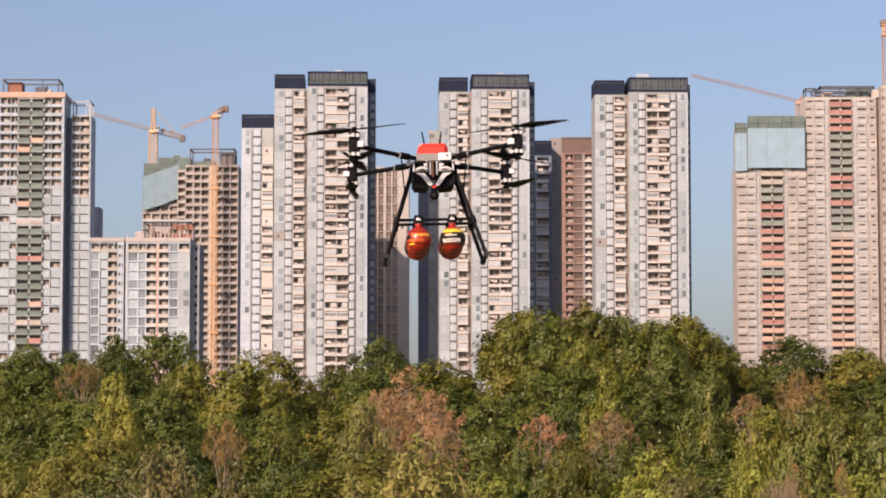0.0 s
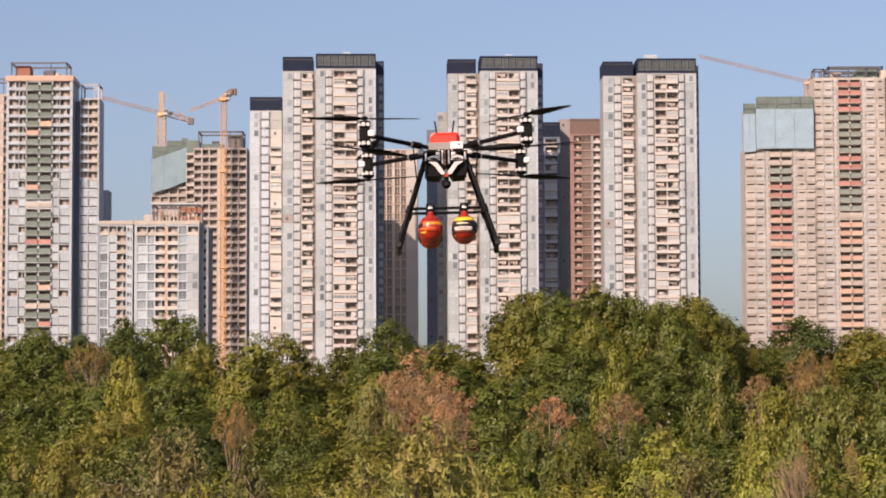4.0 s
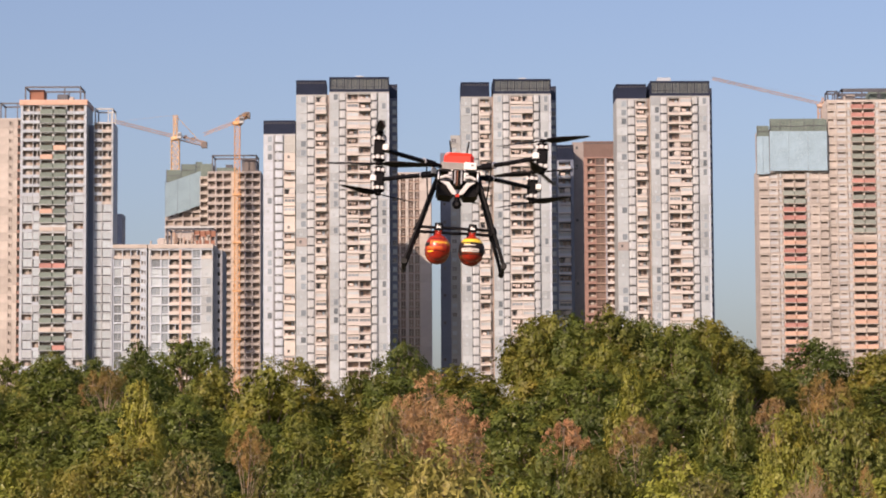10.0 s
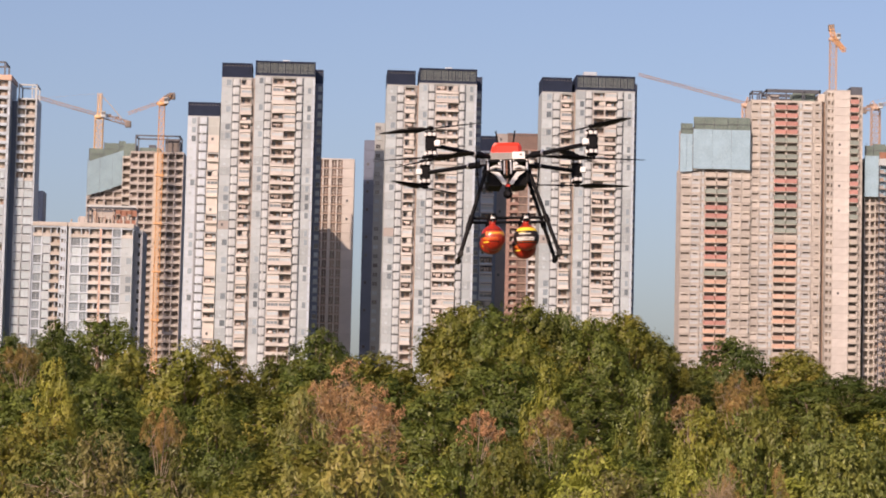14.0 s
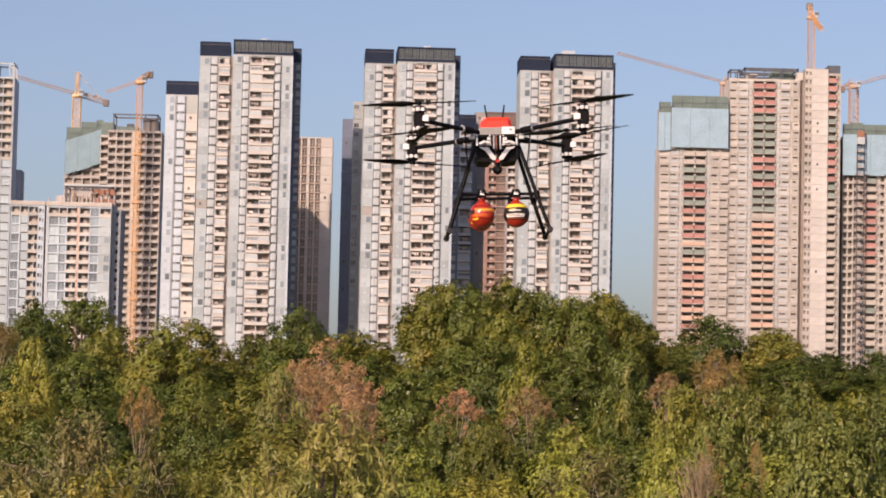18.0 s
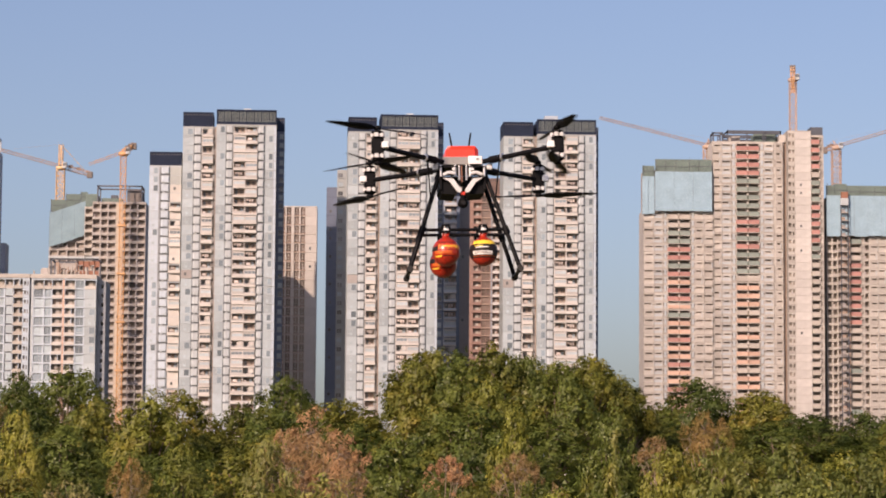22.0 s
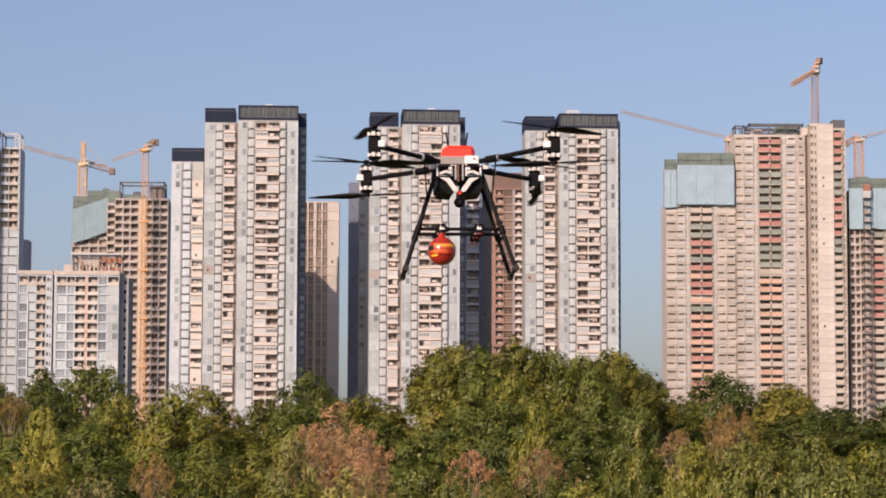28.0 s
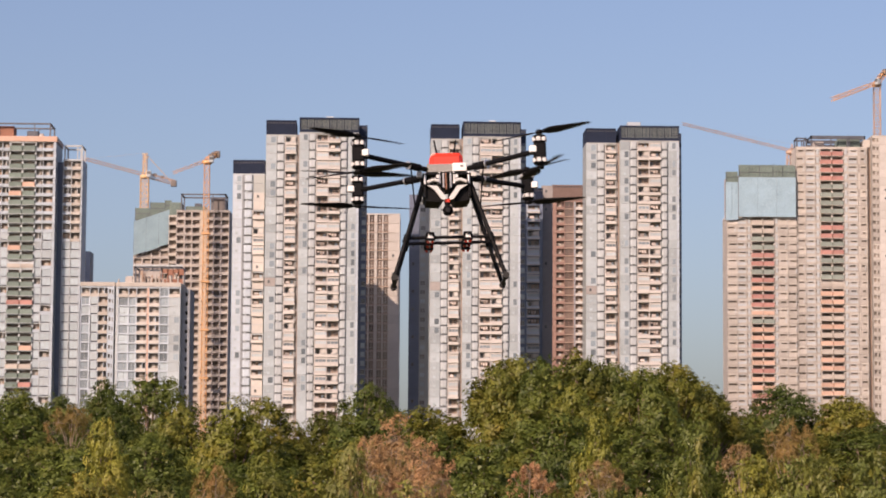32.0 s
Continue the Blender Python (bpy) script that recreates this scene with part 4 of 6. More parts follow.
def salmon_towers():
    d = thing("apartment_tower", pose(123.0, 985, 0), "pale concrete tower with blue nets round its upper storeys", "apartment tower", "unfinished towers")
    order = ["grey", "grey", "green", "green", "red", "red", "green", "red", "orange", "red", "red", "blank", "green"] + ["orange", "orange", "red"] * 11
    tint = {(i, j): ("blank", "orange") if order[j] == "blank" else ("deep", order[j]) for i in (3, 4) for j in range(40)}
    block(d, -13.2, 13.4, 0, 118.4, [("slit", 3.4, "palecon"), ("slit", 3.0, "white"), ("niche", 1.5, "white"), ("deep", 3.8, "grey"), ("deep", 3.8, "grey"), ("niche", 1.5, "white"), ("slit", 3.0, "palecon"), ("slit", 3.4, "palecon")], 3.09, 16, "palecon", 26, tint, 71)
    part("wall", Maker().box(-12.6, 12.6, 1.5, 15, 118.4, 134, M["concrete"]), d)
    nets(d, -13.9, -9.2, -1.2, 116.8, 131.2, 2.4, 4.6, 72)
    nets(d, -9.1, 12.4, -1.7, 118.2, 133.0, 7.2, 5.6, 79)
    e = thing("apartment_tower", pose(150.0, 985, 0), "pale high-rise shell with red and green balcony parapets", "apartment tower", "unfinished towers")
    order = ["red"] * 4 + ["green"] * 5 + ["red", "red", "green", "red", "green", "green", "green", "blank", "orange", "orange", "orange", "grey", "orange", "grey"] + ["orange", "grey", "orange"] * 9
    tint = {(i, j): ("blank", "grey") if order[j] == "blank" else ("deep", order[j]) for i in (3, 4) for j in range(47)}
    block(e, -14.2, 12.4, 0, 144.6, [("slit", 3.2, "palecon"), ("slit", 3.2, "white"), ("niche", 1.7, "white"), ("deep", 4.0, "red"), ("deep", 4.0, "red"), ("niche", 1.7, "white"), ("slit", 3.2, "white"), ("solid", 0.8, "palecon"), ("slit", 2.4, "palecon")], 3.1, 18, "palecon", 32, tint, 73)
    steel_frame(e, -8.6, 12.0, 1, 14, 144.9, 4.4, beam=1.3)
    steel_frame(e, -14.0, -10.0, 1, 8, 143.5, 5.0)
    part("roof_screen", Maker().box(-8.4, 11.6, 12.2, 12.5, 145.0, 147.4, M["steel"]).box(-1.2, -0.7, 1.2, 1.6, 144.9, 148.2, M["steel"]).box(5.0, 5.5, 1.2, 1.6, 144.9, 148.2, M["steel"]), e, label="dark steel screen at the roof's rear")
    part("roof_net", Maker().box(2.0, 10.6, 4, 12, 144.9, 148.6, M["greennet"], e=0.4), e)
    part("stair_head", Maker().box(-7.0, -3.0, 5, 10, 144.9, 147.6, M["concrete"], e=0.1), e)
    part("stair_head", Maker().box(11.2, 13.6, 0.5, 8, 144.9, 147.8, M["palecon"]), e)
    q = Maker().box(12.4, 13.8, 1.5, 14, 0, 145.0, M["pipe"])
    q.tube((12.9, 1.4, 0), (12.9, 1.4, 145), 0.12, M["frame"], 6)
    part("pipe_recess", q, e, label="brown recess with a drainpipe")
    block(e, 13.8, 22.6, -3, 148.6, [("twin", 2.8, "palecon"), ("solid", 6.0, "palecream")], 3.1, 18, "palecon", 32, None, 75)
    block(e, 22.6, 27.4, -2.6, 147.0, [("deep", 3.4, "red"), ("twin", 1.4, "palecon")], 3.1, 16, "palecon", 32, {(0, j): ("deep", "red" if j < 4 or 7 < j < 13 else "grey" if j == 4 or j > 14 else "green") for j in range(60)}, 76)
    part("roof_frame", Maker().box(22.7, 27.2, -2.2, -1.8, 147.3, 150.4, M["steel"]).box(22.7, 23.2, -1.8, 12, 147.3, 150.4, M["steel"]), e, label="dark steel roof screen")
    f = thing("apartment_tower", pose(199.6, 986, 0), "concrete tower with blue nets and a builders' hoist", "apartment tower", "unfinished towers")
    tint = {(i, j): ("deep", "red" if 2 < j < 11 else "green" if j == 0 or j > 13 and j % 5 == 1 else "grey") for i in (4, 11) for j in range(45)}
    bays = [("void", 2.1, "palecon"), ("void", 2.0, "palecon"), ("loggia", 3.6, "greytan"), ("solid", 0.8, "pipe"), ("deep", 4.1, "red"), ("niche", 1.0, "palecon"), ("void", 2.0, "palecon"), ("slit", 3.2, "palecon")]
    block(f, -20.6, 26.0, 0, 109.8, bays + [("slit", 3.2, "palecon"), ("slit", 3.2, "palecon"), ("solid", 2.8, "palecon")] + bays[1:], 3.05, 16, "palecon", 22, tint, 77)
    part("wall", Maker().box(-20.0, 25.5, 1.5, 15, 109.8, 124.5, M["concrete"]), f)
    nets(f, -20.8, 26.2, -1.6, 109.6, 124.8, 5.4, 4.6, 78)
    q = Maker()
    for x in (-15.6, -13.0):
        q.box(x, x + 0.22, -2.1, -1.9, 0, 124, M["steel"]).box(x, x + 0.22, -3.2, -3.0, 0, 124, M["steel"])
    for k in range(42):
        z = 2.95 * k
        q.box(-15.6, -12.8, -3.2, -1.9, z, z + 0.32, M["concrete"]).box(-15.4, -14.0, -3.2, -3.05, z + 0.32, z + 1.3, M["pipe" if k % 3 == 0 else "greytan"]).tube((-15.5, -3.1, z + 0.3), (-12.9, -3.1, z + 2.9), 0.07, M["steel"], 4)
    q.box(-15.7, -12.7, -3.4, -1.7, 121, 123.6, M["white"], e=0.2).box(-15.5, -12.9, -3.3, -1.9, 123.6, 126.0, M["rustbox"], e=0.1)
    part("builders_hoist", q, f, label="dark hoist shaft with landings")


salmon_towers()


# ---- tower cranes ----
def lattice(q, p, q_end, size, step, m, up=Vector((0, 0, 1))):
    """A square lattice girder from p to q_end."""
    p, e = Vector(p), Vector(q_end)
    d = (e - p).normalized()
    a = d.cross(up if abs(d.dot(up)) < 0.9 else Vector((1, 0, 0))).normalized() * size / 2
    b = d.cross(a).normalized() * size / 2
    r = size * 0.056
    n = max(2, round((e - p).length / step))
    corners = [a + b, a - b, -a - b, -a + b]
    for c in corners:
        q.tube(p + c, e + c, r, m, 4)
    for i in range(n):
        s, t = p + (e - p) * i / n, p + (e - p) * (i + 1) / n
        for k in range(4):
            q.tube(s + corners[k], t + corners[(k + 1) % 4], r * 0.7, m, 3)
            q.tube(t + corners[k], s + corners[(k + 1) % 4], r * 0.7, m, 3)
            q.tube(s + corners[k], s + corners[(k + 1) % 4], r * 0.7, m, 3)


def crane(x, y, top, jib, back, label, head=8.0, mast=2.2, girder=1.5, column=False, paint="crane", boom=None):
    """A luffing tower crane: jib and back are the ends of its jib and counter-jib, seen from the slewing ring. Returns the part that slews."""
    t = thing("tower_crane", pose(x, y, 0), label, "tower crane", "tower cranes")
    c, bc = M[paint], M[boom or paint]
    q = Maker()
    lattice(q, (0, 0, 0), (0, 0, top), mast, 2.3, c)
    part("mast", q, t)
    for z in range(20, int(top) - 8, 18):
        part("tie_collar", Maker().box(-mast * 0.8, mast * 0.8, -mast * 0.8, mast * 0.8, z, z + 0.6, c), t)
    top_part = part("slewing_ring", Maker().turned([(1.5, 0), (1.9, 0.3), (1.9, 1.2), (1.4, 1.5)], c, 14), t, (0, 0, top))
    part("cab", Maker().box(0.9, 2.6, -2.2, -0.6, 0.6, 2.9, M["white"], e=0.15).box(1.0, 2.5, -2.25, -2.2, 1.5, 2.6, M["glass"]), top_part)
    j, b = Vector(jib), Vector(back)
    base = Vector((0, 0, 1.5))
    q = Maker()
    lattice(q, base, base + j, girder, 1.6, bc)
    part("jib", q, top_part)
    q = Maker()
    lattice(q, base, base + b, 1.7, 1.6, bc)
    part("counter_jib", q, top_part)
    e = base + b
    part("counterweight", Maker().box(e.x - 1.1, e.x + 1.1, e.y - 1.1, e.y + 1.1, e.z - 1.6, e.z + 0.8, M["weight"], e=0.15), top_part)
    for k, far_off in enumerate((0.35, 0.62)):
        p = base + b * far_off + Vector((0, -0.3, 1.0))
        part("winch", Maker().tube(p - Vector((0.7, 0, 0)), p + Vector((0.7, 0, 0)), 0.55 - 0.1 * k, M["weight"], 10).box(p.x - 0.9, p.x + 0.9, p.y - 0.5, p.y + 0.5, p.z - 0.7, p.z - 0.35, bc, e=0.05), top_part)
    q = Maker()
    peak = base + Vector((b.x * 0.25, b.y * 0.25, head))
    if column:
        peak = base + Vector((0, 0, head))
        lattice(q, base, peak, 1.6, 1.8, c)
    q.tube(base + Vector((-0.6, -0.7, 0)), peak, 0.18, c, 5).tube(base + Vector((0.6, -0.7, 0)), peak, 0.18, c, 5).tube(base + b * 0.9, peak, 0.12, c, 5)
    part("a_frame", q, top_part)
    part("pendant_line", Maker().tube(peak, base + j * 0.92, 0.02, c, 4), top_part)
    return top_part


crane(-85.2, 984, 136.5, (-12.0, -6, -5.5), (3.4, 4, 3.2), "orange luffing crane with a raised counter-jib", 2.0, 2.0, 1.0, paint="cranered")
crane(-112.4, 1020, 135.5, (-24.5, -4, 6.0), (11.0, 3, -2.5), "yellow crane with a long sloping jib", 8.5, 3.0, 1.1, True, boom="cranedull")
SLEWING = crane(170.6, 1010, 172.0, (0, -25, -9.0), (0, 5, 5.0), "orange crane rising above the unfinished towers", 3.0, 2.5, 1.4, paint="cranedull", boom="cranered")
crane(135.8, 1000, 144.0, (-42.0, -6, 9.2), (2.6, 2, -1.0), "orange crane with a long thin jib, colour dulled for haze", 2.5, 2.8, 0.9, paint="cranedull")
crane(196.6, 1060, 152.5, (34.0, -4, 10.0), (-4.5, 2, -1.2), "orange crane beside the netted tower, colour dulled for haze", 2.5, 3.4, 1.1, paint="cranedull")


# ---- trees ----
def leaves_mesh(name, rng, centres, radii, count, size, mat, droop=-0.5, slim=0.36, rough=0.24, corners=4, dense=True):
    """A crown: boughs are domes set with tufts and a few sprigs that stand out of them; each tuft carries small leaves,
    and sparser, larger leaves fill the inside. Leaves are triangles, folded diamonds or, with six corners, curled sickles."""
    c, r = np.array(centres), np.array(radii)
    mid = np.array((0, 0, c[:, 2].min() * 0.9))
    nt = max(60, count // 34)
    pick = rng.choice(len(c), nt * 5, p=r**2 / (r**2).sum())
    d = rng.normal(size=(nt * 5, 3)) + (0, 0, 0.65)
    d /= np.linalg.norm(d, axis=1)[:, None]
    sprig = rng.uniform(0, 1, nt * 5) < 0.13
    tc = c[pick] + d * (r[pick] * np.where(sprig, rng.uniform(1.08, 1.34, nt * 5), rng.uniform(0.86, 1.05, nt * 5)))[:, None]
    inside = (np.linalg.norm(tc[:, None] - c[None], axis=2) < r[None] * 0.84).any(1)
    keep = np.flatnonzero(~inside)[:nt]
    pick, d, tc, sprig, nt = pick[keep], d[keep], tc[keep], sprig[keep], len(keep)
    out = tc - mid
    out /= np.linalg.norm(out, axis=1)[:, None] + 1e-6
    tr = r[pick] * np.where(sprig, rng.uniform(0.14, 0.26, nt), rng.uniform(0.24, 0.50, nt))
    k = rng.choice(nt, count, p=tr**1.8 / (tr**1.8).sum())
    e = rng.normal(size=(count, 3)) + d[k] * 0.6
    e /= np.linalg.norm(e, axis=1)[:, None]
    p = tc[k] + e * (tr[k] * rng.uniform(0.3, 1.1, count))[:, None]
    s = size * rng.uniform(0.6, 1.3, count)
    nrm = d[k] * 0.7 + out[k] * 0.35 + e * 0.55 + rng.normal(size=(count, 3)) * (rough + 0.08)
    if dense:
        # the inner foliage
        deep = rng.uniform(0, 1, count) < 0.15
        w = rng.choice(len(c), count, p=r**2 / (r**2).sum())
        q = rng.normal(size=(count, 3))
        q *= (r[w] * rng.uniform(0.15, 0.72, count) / np.linalg.norm(q, axis=1))[:, None]
        p = np.where(deep[:, None], c[w] + q, p)
        nrm = np.where(deep[:, None], q / r[w][:, None] + rng.normal(size=(count, 3)) * 0.5, nrm)
        s = np.where(deep, s * (1.15 if corners == 6 else 1.7), s)
    p[:, 2] = np.maximum(p[:, 2], 0.12)
    nrm /= np.linalg.norm(nrm, axis=1)[:, None]
    along = np.cross(nrm, rng.normal(size=(count, 3)))
    along[:, 2] -= droop
    along -= nrm * (along * nrm).sum(1)[:, None]
    along /= np.linalg.norm(along, axis=1)[:, None]
    side = np.cross(nrm, along)
    s = s[:, None]
    if corners == 6:
        bend = side * s * rng.uniform(-0.5, 0.5, (count, 1)) - nrm * s * 0.10
        v = np.empty((count, 6, 3))
        v[:, 0], v[:, 5] = p - along * s * 0.5 - bend * 0.5, p + along * s * 0.5 - bend * 0.5
        v[:, 1], v[:, 2] = p - along * s * 0.2 + bend * 0.4 + side * s * slim, p - along * s * 0.2 + bend * 0.4 - side * s * slim
        v[:, 3], v[:, 4] = p + along * s * 0.2 + bend * 0.4 + side * s * slim, p + along * s * 0.2 + bend * 0.4 - side * s * slim
        faces = [f for o in range(0, count * 6, 6) for f in ((o, o + 2, o + 1), (o + 1, o + 2, o + 4, o + 3), (o + 3, o + 4, o + 5))]
    else:
        v = np.empty((count, 4, 3))
        v[:, 0], v[:, 2] = p - along * s * 0.5, p + along * s * 0.5
        v[:, 1], v[:, 3] = p + side * s * slim + nrm * s * 0.08, p - side * s * slim + nrm * s * 0.08
        if corners == 3:
            v[:, 1], v[:, 2] = p + along * s * 0.5 + side * s * slim, p + along * s * 0.5 - side * s * slim
            v = v[:, :3]
        faces = np.arange(count * corners).reshape(-1, corners).tolist()
    me = bpy.data.meshes.new(name)
    me.from_pydata(v.reshape(-1, 3).tolist(), [], faces)
    me.materials.append(mat)
    me.update()
    return me


def make_tree(kind, seed, high, radius, boughs, count, size, leaf, label, bark="bark", start=0.22, droop=-0.5, bough=0.37, slim=0.36, rough=0.24, corners=4):
    """A tree: a tapered, forked trunk with limbs out to each bough, and its crown."""
    rng = np.random.default_rng(seed)
    t = thing(kind, pose(0, 0, -50), label, "tree")
    centres, radii = [], []
    low, half = high * start, high * (1 - start)
    for i in range(boughs):
        a, e = 2.4 * i + rng.uniform(-0.4, 0.4), (i + 0.5) / boughs
        cr = radius * bough * rng.uniform(0.75, 1.2) * (1.1 - 0.3 * e)
        f = max(0.0, radius * math.sqrt(1 - e**1.7) - cr * 0.6) * rng.uniform(0.8, 1.05)
        centres.append((math.cos(a) * f, math.sin(a) * f, low + cr * 0.5 + e * (half - cr * 1.5)))
        radii.append(cr)
    q = Maker()
    b = M[bark]
    fork = Vector((rng.uniform(-0.1, 0.1) * radius, rng.uniform(-0.1, 0.1) * radius, high * max(0.22, start * 0.8)))
    base = (high * 0.018 + 0.02) * (0.45 if bark == "palebark" else 1.0)
    q.tube((0, 0, -0.4), fork * 0.5, base * 1.25, b, 8, base).tube(fork * 0.5, fork, base, b, 8, base * 0.85)
    for k, (c, r) in enumerate(zip(centres, radii)):
        c = Vector(c)
        bend = fork.lerp(c, 0.5) + Vector((0, 0, 0.05 * high * rng.uniform(0, 1)))
        w = base * rng.uniform(0.3, 0.5)
        q.tube(fork, bend, w, b, 5, w * 0.7).tube(bend, c, w * 0.7, b, 5, w * 0.3)
        for _ in range(3 if bark == "bark" else 9):
            o = Vector(rng.normal(size=3)).normalized() * r * (0.8 if bark == "bark" else 1.15)
            q.tube(c, c + o, max(w * 0.25, 0.006), b, 3, max(w * 0.08, 0.004))
    part("trunk", q, t)
    part("crown", leaves_mesh("crown", rng, centres, radii, count, size, LEAF[leaf], droop, slim, rough, corners, leaf not in ("rust", "ochre")), t)
    t["high"] = high
    return t


BROAD = "broadleaf_tree"
TREES = {
    "dark": [make_tree(BROAD, 100 + i, 7.0, 1.9, 19, 11500, 0.105, "dark", "dark green broadleaf tree with a dense crown", start=0.46, slim=0.40, corners=3) for i in range(4)],
    "olive": [make_tree(BROAD, 110 + i, 7.0, 1.8, 18, 11000, 0.105, "olive", "olive-green broadleaf tree with yellowing tips", start=0.48, slim=0.40, corners=3) for i in range(4)],
    "yellow": [make_tree(BROAD, 120 + i, 6.8, 1.7, 16, 10000, 0.105, "yellow", "yellow-green broadleaf tree with a loose crown", start=0.5, slim=0.40, corners=3, droop=0.1) for i in range(3)],
    "fardark": [make_tree(BROAD, 180 + i, 7.0, 2.3, 20, 11000, 0.125, "dark", "dark green tree on the skyline of the wood", start=0.42, slim=0.40, corners=3, bough=0.34) for i in range(4)],
    "farolive": [make_tree(BROAD, 185 + i, 7.0, 2.1, 18, 10500, 0.125, "olive", "olive-green tree on the skyline of the wood", start=0.42, slim=0.40, corners=3, bough=0.34) for i in range(4)],
    "fresh": [make_tree(BROAD, 130 + i, 5.4, 1.35, 15, 7600, 0.10, "fresh", "fresh green broadleaf tree among the undergrowth", start=0.62, droop=0.0, slim=0.28) for i in range(3)],
    "laurel": [make_tree(BROAD, 135 + i, 5.4, 1.35, 13, 8200, 0.095, "laurel", "dark glossy broadleaf tree with large upright leaves", start=0.62, droop=-0.5, slim=0.30, rough=0.6) for i in range(2)],
    "brightlaurel": [make_tree(BROAD, 137 + i, 5.4, 1.35, 12, 7600, 0.095, "yellow", "yellow-green tree with large upright leaves", start=0.64, droop=-0.5, slim=0.30, rough=0.6) for i in range(2)],
    "nearyellow": [make_tree(BROAD, 125 + i, 5.4, 1.35, 15, 7600, 0.095, "yellow", "low yellow-green tree with small leaves", start=0.62, slim=0.26) for i in range(2)],
    "near": [make_tree(BROAD, 140 + i, 5.4, 1.35, 14, 4400, 0.165, "pale", "pale olive tree with long curled leaves", start=0.6, droop=0.5, slim=0.105, rough=0.5, corners=6) for i in range(3)],
    "nearolive": [make_tree(BROAD, 145 + i, 5.4, 1.35, 15, 7600, 0.095, "olive", "low olive-green tree with a rounded crown", start=0.62, slim=0.26) for i in range(3)],
    "neardark": [make_tree(BROAD, 150 + i, 5.4, 1.35, 15, 7800, 0.094, "dark", "dark green bushy tree with small leaves", start=0.60, slim=0.26) for i in range(3)],
    "greybush": [make_tree(BROAD, 155 + i, 5.4, 1.35, 15, 7000, 0.10, "greygreen", "grey-green tree with narrow leaves and pale bare stems", "palebark", start=0.50, droop=0.2, slim=0.2, rough=0.6) for i in range(2)],
    "rust": [make_tree("withered_tree", 160 + i, 6.0, 1.15, 18, 4200, 0.115, "rust", "withered tree with thin rust-brown leaves", "palebark", 0.62, 0.7, 0.36, 0.085, 0.8, 6) for i in range(2)],
    "ochre": [make_tree("withered_tree", 170 + i, 6.0, 1.1, 15, 5200, 0.12, "ochre", "half-withered tree with ochre leaves and bare twigs", "palebark", 0.64, 0.6, 0.34, 0.09, 0.7, 6) for i in range(2)],
    "rustclump": [make_tree("withered_tree", 190 + i, 6.0, 0.7, 9, 2200, 0.11, "rust", "small withered tree with a clump of rust-brown leaves", "palebark", 0.82, 0.8, 0.40, 0.085, 0.7, 6) for i in range(2)],
    "ochreclump": [make_tree("withered_tree", 195 + i, 6.0, 1.05, 10, 3600, 0.115, "ochre", "half-withered tree with a clump of ochre leaves", "palebark", 0.80, 0.7, 0.38, 0.09, 0.6, 6) for i in range(2)],
}
REACH = {"laurel": 1.35, "brightlaurel": 1.35, "greybush": 1.35, "dark": 1.9, "olive": 1.8, "yellow": 1.7, "fardark": 2.3, "farolive": 2.1, "fresh": 1.35, "nearyellow": 1.35, "near": 1.35, "nearolive": 1.35, "neardark": 1.35, "rust": 1.15, "ochre": 1.1, "rustclump": 0.7, "ochreclump": 1.05}
RISE = ((30, -0.018), (36, -0.0117), (43, -0.0043), (52, 0.0032), (62, 0.0096), (74, 0.016), (88, 0.023), (104, 0.030), (122, 0.0363), (142, 0.0423), (165, 0.0474), (200, 0.05))
SKYLINE = ((-0.20, 0.0), (-0.167, 0.002), (-0.154, 0.007), (-0.140, 0.001), (-0.125, -0.001), (-0.106, 0.003), (-0.094, -0.002), (-0.076, -0.003), (-0.061, -0.006), (-0.041, -0.001), (-0.022, 0.001), (-0.005, -0.008), (0.014, -0.009), (0.03, 0.0), (0.10, 0.0), (0.112, 0.004), (0.127, -0.001), (0.138, 0.002), (0.160, -0.001), (0.19, -0.001), (0.23, -0.001))


def canopy(a, d):
    """How high above eye level, per metre of distance, the tree tops stand at lateral slope a and distance d."""
    knoll = smooth(0.012, 0.026, a) * (1 - smooth(0.094, 0.110, a)) * smooth(92, 128, d)
    return between(d, RISE) + 0.0150 * knoll + between(a, SKYLINE) * smooth(100, 140, d) * (1 - knoll)


def plant(kind, a, d, top, rng, reach):
    """One tree whose crown reaches that far from its trunk, with its top at that height."""
    x, y = a * d, d
    proto = rng.choice(TREES[kind])
    g = land(x, y)
    s = max(2.0, top - g) / proto["high"]
    w = reach / REACH[kind]
    m = pose(x, y, g, rng.uniform(-4, 4), rng.uniform(-4, 4), rng.uniform(0, 360)) @ Matrix.Diagonal((w, w, s, 1))
    return copy_thing(proto, m)


